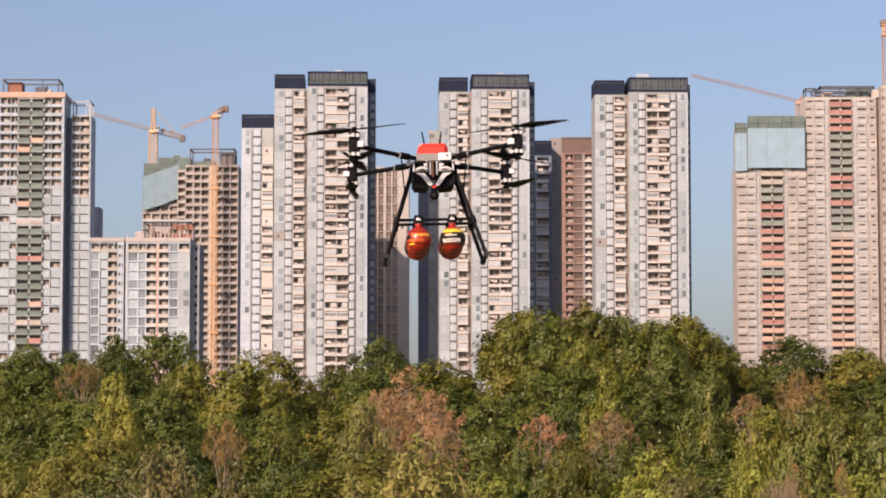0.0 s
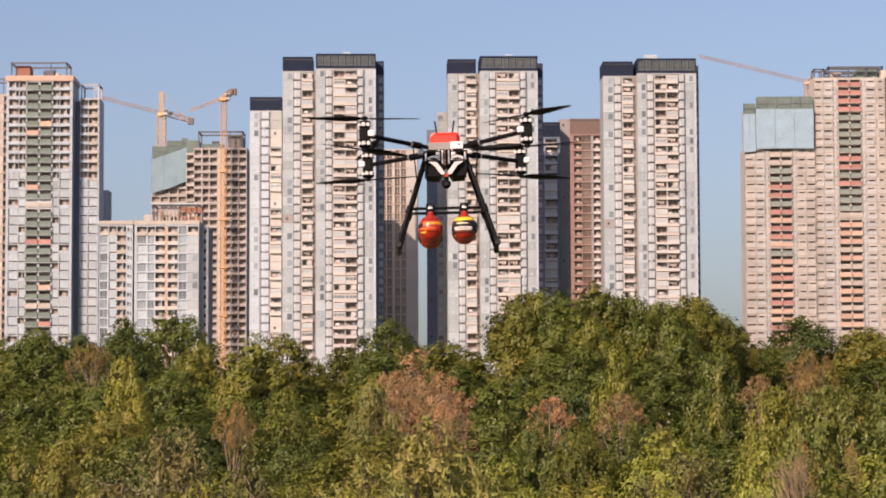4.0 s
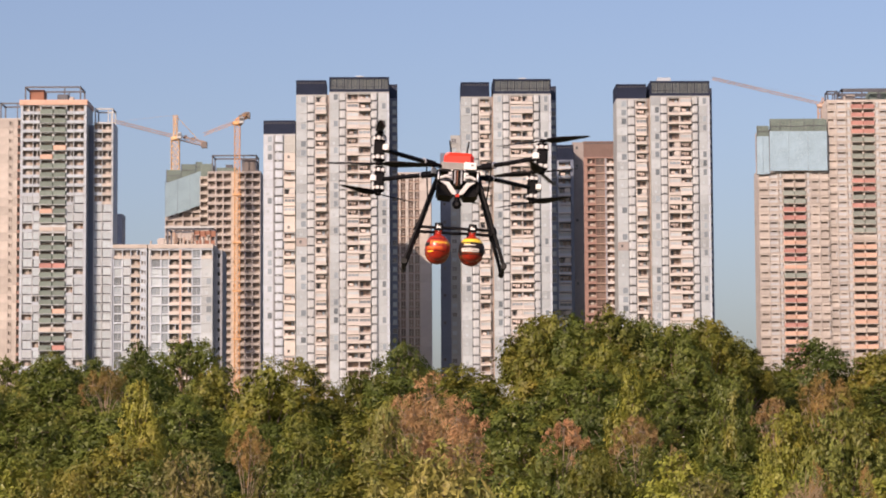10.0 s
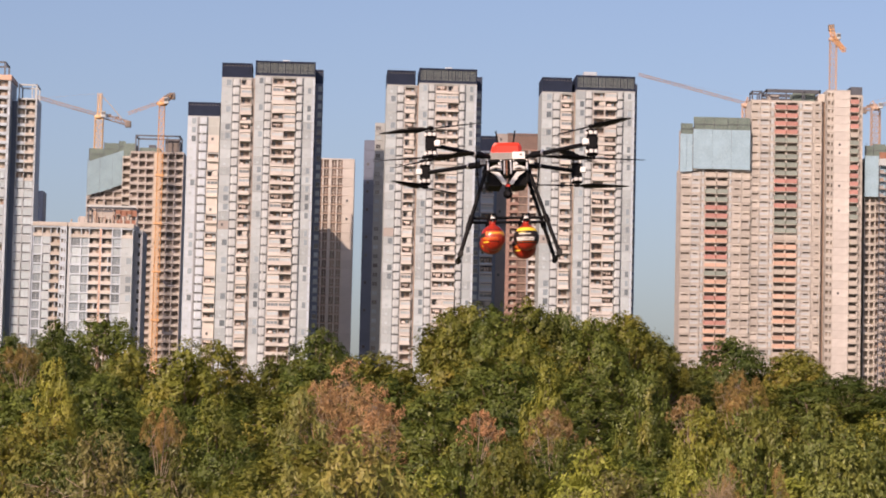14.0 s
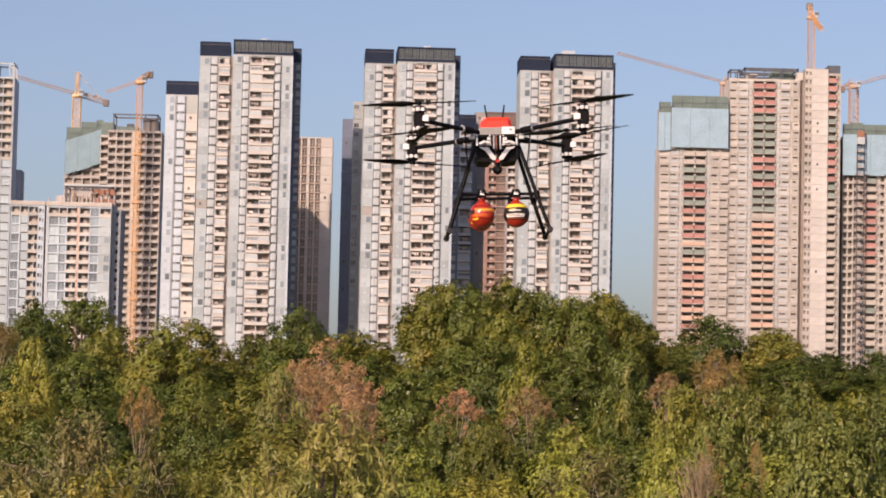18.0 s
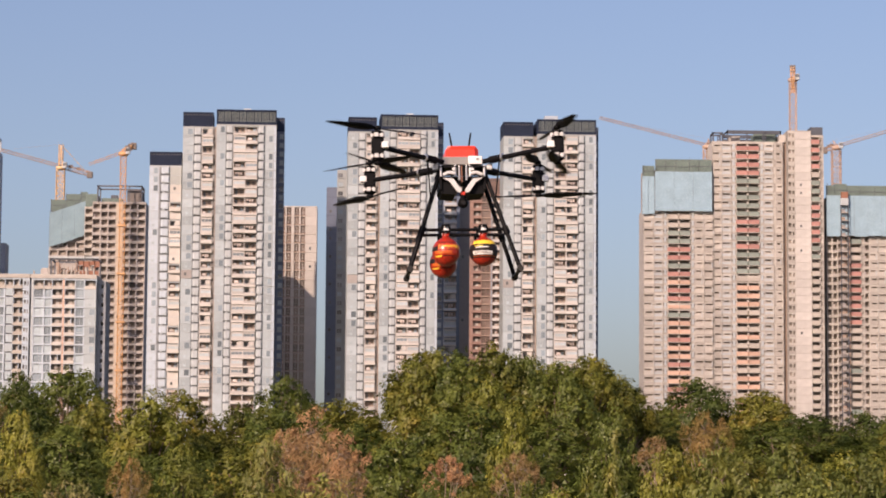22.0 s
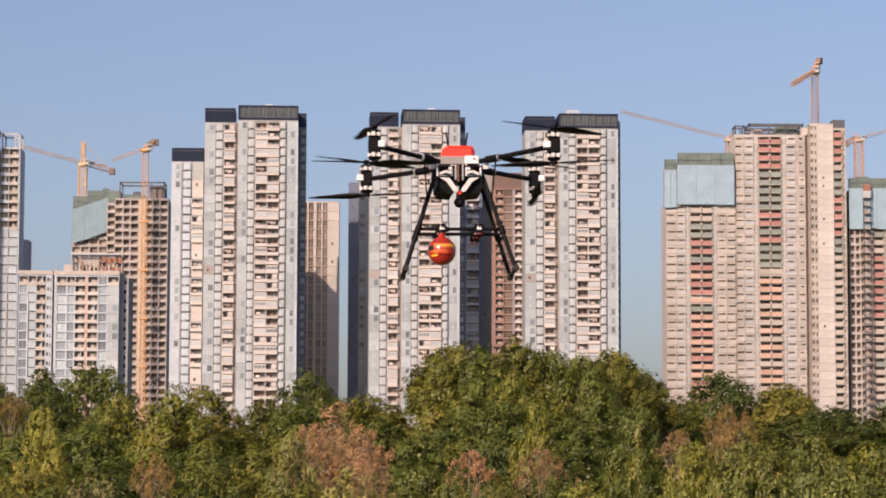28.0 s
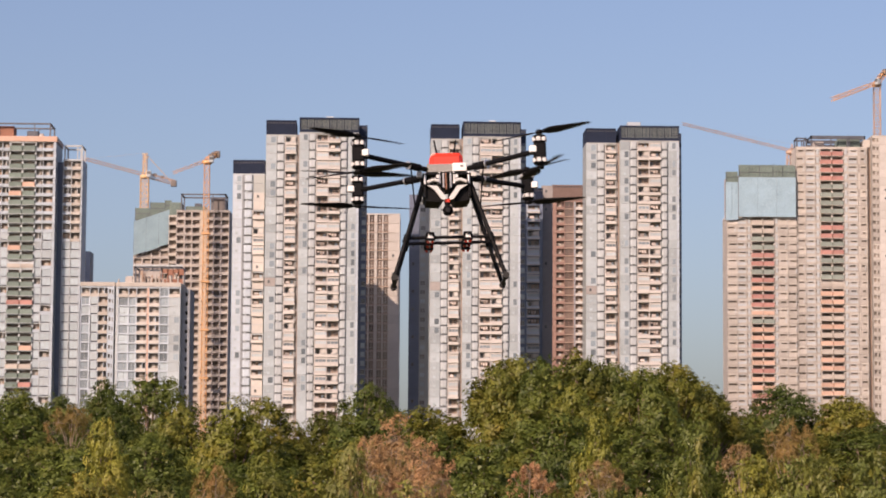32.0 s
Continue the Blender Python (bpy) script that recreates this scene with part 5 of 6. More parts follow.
def wood():
    rng = random.Random(7)
    for d0, wide, kinds in (
        (37, 0.029, "near nearolive nearyellow fresh fresh neardark greybush"), (46, 0.027, "nearyellow fresh neardark fresh nearolive near greybush"), (57, 0.026, "fresh neardark nearolive nearolive"),
        (71, 0.024, "neardark nearolive olive nearyellow dark"), (88, 0.021, "dark olive dark olive yellow"), (108, 0.020, "dark olive olive yellow dark"),
        (128, 0.019, "dark dark olive olive"), (148, 0.0165, "fardark farolive fardark farolive yellow"), (172, 0.0145, "fardark farolive farolive fardark"),
    ):
        a = -0.195
        while a < 0.235:
            d = d0 * (1 + rng.uniform(-0.06, 0.06))
            reach = d * wide * rng.uniform(0.75, 1.3)
            top = EYE.z + d * (canopy(a, d) + rng.uniform(-0.013, 0.004))
            kind = rng.choice(kinds.split())
            if 0.016 < a < 0.105 and d > 118 and rng.random() < 0.3:
                kind = {"dark": "olive", "fardark": "farolive"}.get(kind, kind)
            # darker-leaved kinds put the hollow's shade into leaf colour; far left is darkened too
            if (0.016 < a < 0.112 and 66 < d < 118) or (a < -0.10 and d > 80):
                kind = {"olive": "dark", "farolive": "fardark", "nearolive": "neardark", "yellow": "dark", "nearyellow": "neardark"}.get(kind, kind)
            plant(kind, a, d, top, rng, reach)
            a += 1.35 * reach / d * rng.uniform(0.85, 1.2)
    # trees that stand out: kind, lateral slope, distance, rise of the top, reach of the crown per metre of distance
    lone = [
        ("rust", -0.013, 64, 0.0375, 0.0200), ("rust", -0.003, 61, 0.029, 0.0170), ("rust", -0.020, 62, 0.030, 0.0150), ("rustclump", 0.0337, 63, 0.0215, 0.0095), ("rustclump", 0.0690, 64, 0.0225, 0.0095), ("yellow", 0.0600, 78, 0.0400, 0.0110), ("rustclump", 0.078, 66, 0.0110, 0.0060),
        ("dark", 0.098, 84, 0.040, 0.0120), ("rustclump", 0.117, 80, 0.0290, 0.0080), ("ochreclump", 0.130, 82, 0.037, 0.0110), ("ochre", 0.136, 44, 0.004, 0.0080), ("ochre", 0.146, 43, 0.0025, 0.0060),
        ("yellow", -0.064, 82, 0.024, 0.0130), ("yellow", -0.124, 84, 0.0365, 0.0120), ("yellow", -0.0765, 118, 0.0440, 0.0160), ("brightlaurel", 0.125, 54, 0.0235, 0.0140), ("laurel", 0.147, 52, 0.0240, 0.0190), ("laurel", 0.172, 52, 0.0255, 0.0200), ("laurel", 0.184, 44, 0.0105, 0.0220), ("fresh", 0.1205, 42, 0.0035, 0.0150),
        ("laurel", 0.198, 54, 0.022, 0.0200), ("ochreclump", -0.085, 70, 0.018, 0.0090), ("nearolive", -0.145, 50, 0.002, 0.0150), ("nearolive", -0.166, 52, 0.002, 0.0150), ("neardark", 0.0337, 58, 0.0110, 0.0150), ("neardark", 0.0690, 59, 0.0125, 0.0140), ("nearolive", 0.052, 57, 0.0100, 0.0150), ("ochreclump", -0.137, 118, 0.041, 0.0100),
    ]
    lone += [
        ("near", -0.017, 35.5, 0.0120, 0.0300), ("near", -0.038, 35, -0.001, 0.0240), ("near", -0.026, 60, 0.026, 0.0140), ("greybush", -0.100, 38, 0.0100, 0.0250), ("greybush", -0.085, 37, 0.0040, 0.0200), ("greybush", -0.118, 38, 0.0040, 0.0220), ("nearyellow", 0.052, 36, -0.0129, 0.0250), ("fresh", 0.080, 36, -0.0140, 0.0240), ("fresh", 0.02, 45, -0.001, 0.0200),
        ("nearyellow", -0.063, 41, -0.009, 0.0150), ("farolive", 0.034, 128, 0.0615, 0.0165), ("farolive", 0.056, 126, 0.0640, 0.0175), ("fardark", 0.045, 127, 0.0615, 0.0150), ("fardark", 0.066, 127, 0.0600, 0.0150), ("dark", 0.047, 124, 0.0560, 0.0160), ("yellow", 0.050, 121, 0.0500, 0.0100), ("farolive", 0.090, 126, 0.0580, 0.0165), ("fardark", 0.078, 124, 0.0560, 0.0165), ("olive", 0.1035, 128, 0.050, 0.0150),
    ]
    for kind, a, d, rise, reach in lone:
        plant(kind, a, d, EYE.z + d * rise, rng, reach * d)
    for kinds in TREES.values():
        for proto in kinds:
            for ob in (*proto.children_recursive, proto):
                bpy.data.objects.remove(ob)


wood()


def undergrowth():
    rng = np.random.default_rng(3)
    n = 60000
    d = 30 + 150 * rng.uniform(0, 1, n) ** 1.3
    a = rng.uniform(-0.21, 0.25, n)
    x, y = a * d, d
    z = np.array([land(u, w) for u, w in zip(x, y)]) + rng.uniform(0.02, 1, n) ** 1.6 * 1.9
    s = (0.06 + 0.0009 * d) * rng.uniform(0.6, 1.4, n)
    nrm = rng.normal(size=(n, 3)) * 0.7 + (0, -0.3, 0.8)
    nrm /= np.linalg.norm(nrm, axis=1)[:, None]
    al = np.cross(nrm, rng.normal(size=(n, 3)))
    al /= np.linalg.norm(al, axis=1)[:, None]
    sd = np.cross(nrm, al)
    p = np.stack([x, y, z], 1)
    s = s[:, None]
    v = np.stack([p - al * s, p + sd * s * 0.5, p + al * s, p - sd * s * 0.5], 1)
    me = bpy.data.meshes.new("undergrowth")
    me.from_pydata(v.reshape(-1, 3).tolist(), [], np.arange(n * 4).reshape(-1, 4).tolist())
    me.materials.append(LEAF["olive"])
    me.update()
    tagged(new("undergrowth", me), "tangled olive undergrowth beneath the trees", "undergrowth", kind="stuff")


undergrowth()


def bare_shrub(a, d, rise, seed):
    """A withered shrub: a thin trunk and a fan of dry upright stems."""
    rng = random.Random(seed)
    x, y = a * d, d
    g = land(x, y)
    high = EYE.z + d * rise - g
    t = thing("bare_shrub", pose(x, y, g), "withered shrub with a fan of dry straw-coloured stems", "shrub")
    low = high - 1.5
    part("trunk", Maker().tube((0, 0, -0.3), (0.05, 0, low), 0.05, M["palebark"], 7, 0.035), t)
    for k in range(46):
        turn, out = rng.uniform(0, 2 * math.pi), rng.uniform(0.06, 0.70) * rng.uniform(0.5, 1.0)
        root = Vector((0.05, 0, low - rng.uniform(-0.5, 0.3)))
        tip = Vector((out * math.cos(turn), out * math.sin(turn), high - rng.uniform(0.0, 0.9) - 0.6 * out))
        mid = root.lerp(tip, rng.uniform(0.45, 0.65)) + Vector((rng.uniform(-0.12, 0.12), rng.uniform(-0.12, 0.12), 0.22))
        q = Maker().tube(root, mid, 0.009, M["straw"], 4, 0.007).tube(mid, tip, 0.007, M["straw"], 4, 0.003)
        for _ in range(3):
            p = mid.lerp(tip, rng.uniform(0.1, 0.9))
            q.tube(p, p + Vector((rng.uniform(-0.16, 0.16), rng.uniform(-0.16, 0.16), rng.uniform(0.0, 0.16))), 0.004, M["straw"], 3, 0.002)
        part("stem", q, t)


bare_shrub(0.125, 39.0, 0.0040, 1)
bare_shrub(0.1285, 38.6, 0.0010, 2)


# ---- the drone, in its own space: x to its left wing, -y its nose, z up; numbers are in units of UNIT metres ----
UNIT = 0.6
G, ARM = M, 0.85


def dpart(name, made, parent, at=(0, 0, 0), label="", turn=None):
    me = made.mesh(name)
    me.transform(Matrix.Scale(UNIT, 4))
    m = (turn if turn is not None else Matrix.Translation(at)).copy()
    m.translation = m.translation * UNIT
    ob = new(name, me)
    ob.parent = parent
    ob.matrix_basis = m
    return tagged(ob, label)


def blade_pair(q, turn):
    """A two-bladed propeller: tapered, twisted blades with a rounded tip."""
    for side in (1, -1):
        v, f = [], []
        st = ((0.03, 0.016, 26), (0.09, 0.040, 26), (0.18, 0.056, 22), (0.30, 0.052, 17), (0.43, 0.042, 13), (0.54, 0.030, 10), (0.60, 0.012, 8))
        for r, w, tw in st:
            t = radians(tw) * turn
            for c, h in ((-1, 0), (-0.3, 0.18), (1, 0), (-0.3, -0.12)):
                yy, zz = c * w, h * w
                v.append((side * r, side * (yy * math.cos(t) - zz * math.sin(t)), yy * math.sin(t) + zz * math.cos(t)))
        for k in range(len(st) - 1):
            f += [(k * 4 + i, k * 4 + (i + 1) % 4, k * 4 + 4 + (i + 1) % 4, k * 4 + 4 + i) for i in range(4)]
        f += [(3, 2, 1, 0), tuple(range(len(v) - 4, len(v)))]
        q.faces(v, f, G["carbon"], True)
    q.turned([(0.034, -0.012), (0.036, 0.0), (0.034, 0.014), (0.014, 0.026)], G["black"], 12)
    return q


def motor(drone, at, flip):
    """A flat motor: a turned black body with bright coil blocks round its waist."""
    k = -1 if flip else 1
    prof = [(0.030, 0.0), (0.058, 0.004), (0.060, 0.022), (0.050, 0.026), (0.050, 0.040), (0.061, 0.044), (0.061, 0.066), (0.050, 0.074), (0.022, 0.080)]
    prof = prof if k > 0 else [(r, -z) for r, z in reversed(prof)]
    body = dpart("motor", Maker().turned(prof, G["black"], 18), drone, at, "black motor with bright coils")
    for i in range(6):
        t = 2 * math.pi / 6 * i + 0.26
        x, y = 0.050 * math.cos(t), 0.050 * math.sin(t)
        dpart("coil", Maker().box(x - 0.020, x + 0.020, y - 0.020, y + 0.020, min(k * 0.014, k * 0.052), max(k * 0.014, k * 0.052), G["alu"], 0, 0.006), body)


PROPS = []


def make_drone():
    d = thing("drone", pose(0, 17, 8), "black eight-rotor drone with a red cover and splayed legs", "drone")
    dpart("cover", Maker().box(-0.162, 0.162, -0.19, 0.19, 0.022, 0.134, G["redcover"], 0.002, 0.040), d, label="bright red battery cover")
    dpart("battery", Maker().box(-0.19, 0.19, -0.21, 0.21, -0.058, 0.02, G["greybox"], 0, 0.012), d, label="grey battery case")
    q = Maker().box(0.055, 0.192, -0.232, -0.205, -0.056, 0.022, G["whitebox"], 0, 0.008)
    q.box(0.13, 0.16, -0.238, -0.232, -0.02, 0.0, G["greybox"])
    dpart("tag", q, d, label="white label plate")
    q = Maker()
    for z in (-0.068, -0.175):
        q.box(-0.235, 0.235, -0.22, 0.22, z - 0.010, z, G["carbon"], 0, 0.02)
    for x in (-0.21, -0.07, 0.07, 0.21):
        for y in (-0.20, 0.20):
            q.tube((x, y, -0.175), (x, y, -0.06), 0.012, G["silver"], 8)
    dpart("frame_plate", q, d)
    q = Maker().box(-0.205, -0.225, -0.2, 0.2, -0.3, -0.07, G["carbon"]).box(0.205, 0.225, -0.2, 0.2, -0.3, -0.07, G["carbon"])
    for k in (-1, 1):
        v = [(k * 0.235, -0.17, -0.18), (k * 0.235, 0.17, -0.18), (k * 0.205, -0.17, -0.335), (k * 0.205, 0.17, -0.335), (k * 0.075, -0.17, -0.345), (k * 0.075, 0.17, -0.345), (k * 0.02, -0.17, -0.26), (k * 0.02, 0.17, -0.26), (k * 0.03, -0.17, -0.18), (k * 0.03, 0.17, -0.18)]
        q.faces(v, [(0, 2, 4, 6, 8), (9, 7, 5, 3, 1), (0, 1, 3, 2), (2, 3, 5, 4), (4, 5, 7, 6), (6, 7, 9, 8), (8, 9, 1, 0)], G["black"])
    dpart("equipment_bay", q, d, label="black bay under the frame")
    for k in (-1, 1):
        # a pressed bracket: an arched upper lip, a bolt, and a broad strut that leans in to the nose
        q = Maker().tube((k * 0.075, -0.226, -0.152), (k * 0.13, -0.226, -0.138), 0.017, G["alu"], 8).tube((k * 0.13, -0.226, -0.138), (k * 0.190, -0.226, -0.163), 0.017, G["alu"], 8)
        v = [(k * 0.192, -0.232, -0.192), (k * 0.095, -0.232, -0.200), (k * 0.014, -0.232, -0.312), (k * 0.026, -0.232, -0.338), (k * 0.060, -0.232, -0.328), (k * 0.125, -0.232, -0.236)]
        v += [(x, y + 0.026, z) for x, y, z in v]
        q.faces(v, [(0, 1, 2, 3, 4, 5), (11, 10, 9, 8, 7, 6)] + [(i, (i + 1) % 6, 6 + (i + 1) % 6, 6 + i) for i in range(6)], G["alu"])
        dpart("bracket", q, d, label="matt white bracket")
        dpart("bolt", Maker().tube((k * 0.090, -0.236, -0.108), (k * 0.090, -0.222, -0.108), 0.017, G["alu"], 10), d)
        dpart("cell_pack", Maker().box(min(k * 0.026, k * 0.044), max(k * 0.026, k * 0.044), -0.23, -0.2, -0.215, -0.07, G["silver"], 0, 0.006), d)
        dpart("hinge_block", Maker().box(k * 0.262 - 0.028, k * 0.262 + 0.028, -0.215, -0.165, -0.105, -0.050, G["alu"], 0, 0.008), d, label="pale hinge block at the arm's root")
        dpart("strut", Maker().tube((k * 0.345, -0.33, -0.05), (k * 0.312, -0.19, -0.42), 0.008, G["black"], 6), d, label="thin black strut from arm to leg")
        dpart("antenna", Maker().tube((k * 0.075, 0.02, 0.11), (k * 0.105, 0.02, 0.30), 0.010, G["black"], 8, 0.008).turned([(0.016, 0), (0.016, 0.03), (0.01, 0.04)], G["black"], 8, (k * 0.075, 0.02, 0.10)), d)
    q = Maker().turned([(0.022, 0), (0.03, 0.02), (0.03, 0.07), (0.02, 0.08)], G["black"], 12, (0, -0.17, -0.40)).box(-0.022, 0.022, -0.21, -0.15, -0.355, -0.325, G["redcover"], 0, 0.006)
    q.turned([(0.006, -0.052), (0.032, -0.042), (0.050, -0.016), (0.052, 0.008), (0.038, 0.036), (0.012, 0.05)], G["black"], 16, (0, -0.17, -0.43))
    dpart("wire", Maker().box(-0.016, -0.004, -0.228, -0.205, -0.235, -0.07, G["rustbox"], 0, 0.003).box(0.004, 0.020, -0.226, -0.205, -0.235, -0.07, G["black"], 0, 0.004), d, label="red and black battery leads")
    gim = dpart("gimbal_camera", q, d, label="round black camera under the nose")
    dpart("lens", Maker().tube((0, -0.215, -0.435), (0, -0.232, -0.437), 0.022, G["lens"], 12), gim)
    for sx in (-1, 1):
        for sy in (-1, 1):
            a, b = Vector((sx * 0.18, sy * 0.18, -0.03)), Vector((sx * (ARM - 0.03), sy * (ARM - 0.03), -0.01))
            arm = dpart("arm", Maker().tube(a, b, 0.024, G["carbon"], 10), d, label="carbon-fibre tube arm")
            c = a.lerp(b, 0.13)
            e = a.lerp(b, 0.30)
            dpart("folding_clamp", Maker().tube(c, e, 0.036, G["black"], 10).tube(e, a.lerp(b, 0.315), 0.040, G["silver"], 10), arm)
            q = Maker()
            q.box(-0.058, 0.058, -0.058, 0.058, -0.07, 0.06, G["black"], 0, 0.015)
            w = -sx if sy < 0 else sx
            pod = dpart("motor_mount", q, d, (sx * ARM, sy * ARM, 0), "black motor mount")
            dpart("speed_controller", Maker().box(min(w * 0.03, w * 0.100), max(w * 0.03, w * 0.100), -0.064, 0.012, -0.030, 0.030, G["whitebox"], 0, 0.010), pod, label="white cover plate")
            motor(d, (sx * ARM, sy * ARM, 0.062), False)
            motor(d, (sx * ARM, sy * ARM, -0.072), True)
            for up in (1, -1):
                p = dpart("propeller", blade_pair(Maker(), sx * sy * up), d, (sx * ARM, sy * ARM, 0.165 if up > 0 else -0.172), "black two-bladed propeller")
                PROPS.append((p, sx, sy, up))
    for sx in (-1, 1):
        for sy in (-1, 1):
            top, foot = Vector((sx * 0.20, sy * 0.13, -0.07)), Vector((sx * 0.53, sy * 0.27, -1.09))
            leg = dpart("leg", Maker().tube(top, foot, 0.021, G["carbon"], 10), d, label="carbon-fibre landing leg")
            dpart("leg_clamp", Maker().tube(top, top.lerp(foot, 0.08), 0.032, G["black"], 10), leg)
            dpart("leg_collar", Maker().tube(top.lerp(foot, 0.59), top.lerp(foot, 0.66), 0.032, G["black"], 10), leg)
            dpart("rubber_foot", Maker().tube(foot + Vector((0, -0.045, 0)), foot + Vector((0, 0.045, 0)), 0.032, G["rubber"], 10), leg)
        dpart("skid", Maker().tube((sx * 0.53, -0.30, -1.09), (sx * 0.53, 0.30, -1.09), 0.018, G["carbon"], 10), d)
        dpart("rail", Maker().tube((sx * 0.18, -0.34, -0.683), (sx * 0.18, 0.34, -0.683), 0.014, G["carbon"], 8), d, label="carry rail for the balls")
        for y in (-0.26, 0.0, 0.26):
            q = Maker().box(-0.042, 0.042, -0.03, 0.04, -0.050, 0.026, G["black"], 0, 0.01).box(-0.046, 0.046, -0.048, -0.03, -0.062, 0.006, G["black"], 0, 0.012)
            for k in (-1, 1):
                q.tube((k * 0.032, -0.035, -0.05), (k * 0.016, -0.015, -0.076), 0.012, G["ballred"], 8)
            q.faces([(-0.026, -0.056, -0.036), (0.026, -0.056, -0.036), (0.012, -0.056, 0.012), (-0.012, -0.056, 0.012), (-0.026, -0.046, -0.036), (0.026, -0.046, -0.036), (0.012, -0.046, 0.012), (-0.012, -0.046, 0.012)], [(0, 1, 2, 3), (7, 6, 5, 4), (0, 4, 5, 1), (1, 5, 6, 2), (2, 6, 7, 3), (3, 7, 4, 0)], G["whitebox"])
            dpart("release_hook", q, d, (sx * 0.18, y, -0.683), "black servo hook with red claws and a white lug")
    for y in (-0.15, 0.15):
        dpart("crossbar", Maker().tube((-0.405, y, -0.688), (0.405, y, -0.688), 0.016, G["carbon"], 8), d)
    q = Maker()
    for k in (-1, 1):
        q.tube((k * 0.20, 0.19, -0.10), (k * 0.34, 0.17, -0.5), 0.006, G["black"], 5)
    dpart("cable", q, d)
    return d


DRONE_THING = make_drone()


def make_ball(printed):
    """A fire-fighting ball: a shell with a short neck and eye, and printed bands round it."""
    label = "red ball with yellow, black and white printed bands" if printed else "glossy red-orange ball with an orange printed band"
    b = thing("fire_extinguishing_ball", pose(0, 0, 0), label, "ball", "balls under the drone")
    R, TALL = 0.134, 1.04
    prof = [(R * math.sin(t), -TALL * R * math.cos(t)) for t in [math.pi * i / 16 for i in range(1, 14)]]
    prof += [(0.050, 0.128), (0.036, 0.140), (0.032, 0.154)]
    dpart("shell", Maker().turned([(0.004, -TALL * R)] + prof, G["ballred"], 28), b)
    dpart("cap", Maker().turned([(0.030, 0.142), (0.036, 0.147), (0.036, 0.166), (0.024, 0.174)], G["ballred"], 16), b, label="red screw cap")

    def band(z0, z1, m, name, a0=0.0, a1=360.0, grow=1.025):
        n, v, f = 24, [], []
        for k in range(5):
            z = z0 + (z1 - z0) * k / 4
            r = R * math.sqrt(max(0, 1 - (z / (TALL * R)) ** 2)) * grow
            v += [(r * math.cos(radians(a0 + (a1 - a0) * i / n)), r * math.sin(radians(a0 + (a1 - a0) * i / n)), z) for i in range(n + 1)]
        f = [(k * (n + 1) + i, k * (n + 1) + i + 1, k * (n + 1) + n + 2 + i, k * (n + 1) + n + 1 + i) for k in range(4) for i in range(n)]
        dpart(name, Maker().faces(v, f, G[m], True), b)

    if printed:
        band(0.060, 0.098, "ballyellow", "yellow_band", 206, 338)
        band(-0.074, 0.058, "ballblack", "black_band", 168, 372)
        band(0.036, 0.044, "ballyellow", "label_bar", 228, 262, 1.035)
        band(0.022, 0.030, "ballwhite", "label_bar", 232, 286, 1.035)
        band(-0.046, -0.010, "ballwhite", "white_label", 218, 304, 1.035)
        band(-0.034, -0.029, "ballblack", "label_bar", 224, 296, 1.042)
        band(-0.022, -0.017, "ballblack", "label_bar", 230, 280, 1.042)
        band(-0.062, -0.057, "ballorange", "label_bar", 214, 326, 1.035)
    else:
        band(0.012, 0.056, "ballorange", "orange_band", 232, 348)
        band(0.034, 0.042, "ballyellow", "label_bar", 250, 330, 1.035)
        band(0.016, 0.022, "ballred", "label_bar", 246, 318, 1.035)
        band(-0.004, 0.040, "ballblack", "black_band", 192, 230)
        band(-0.036, -0.006, "ballorange", "orange_band", 214, 292)
        band(-0.066, -0.050, "ballyellow", "label_bar", 212, 246)
        band(-0.060, -0.052, "ballblack", "label_bar", 252, 306)
        band(0.074, 0.080, "ballblack", "label_bar", 225, 315)
    return b


# column, row, release time, pull downwards, sideways drift
DROPS = [(1, 0.26, 0.25, 5.7, -0.03), (-1, 0.26, 6.17, 6.3, 0.0), (1, 0.0, 13.91, 7.6, 0.02), (-1, 0.0, 21.9, 7.9, -0.04), (1, -0.26, 26.4, 7.6, 0.02), (-1, -0.26, 31.15, 7.8, -0.06)]
BALLS = [make_ball((col, row) in ((1, -0.26), (-1, 0.26))) for col, row, *_ in DROPS]

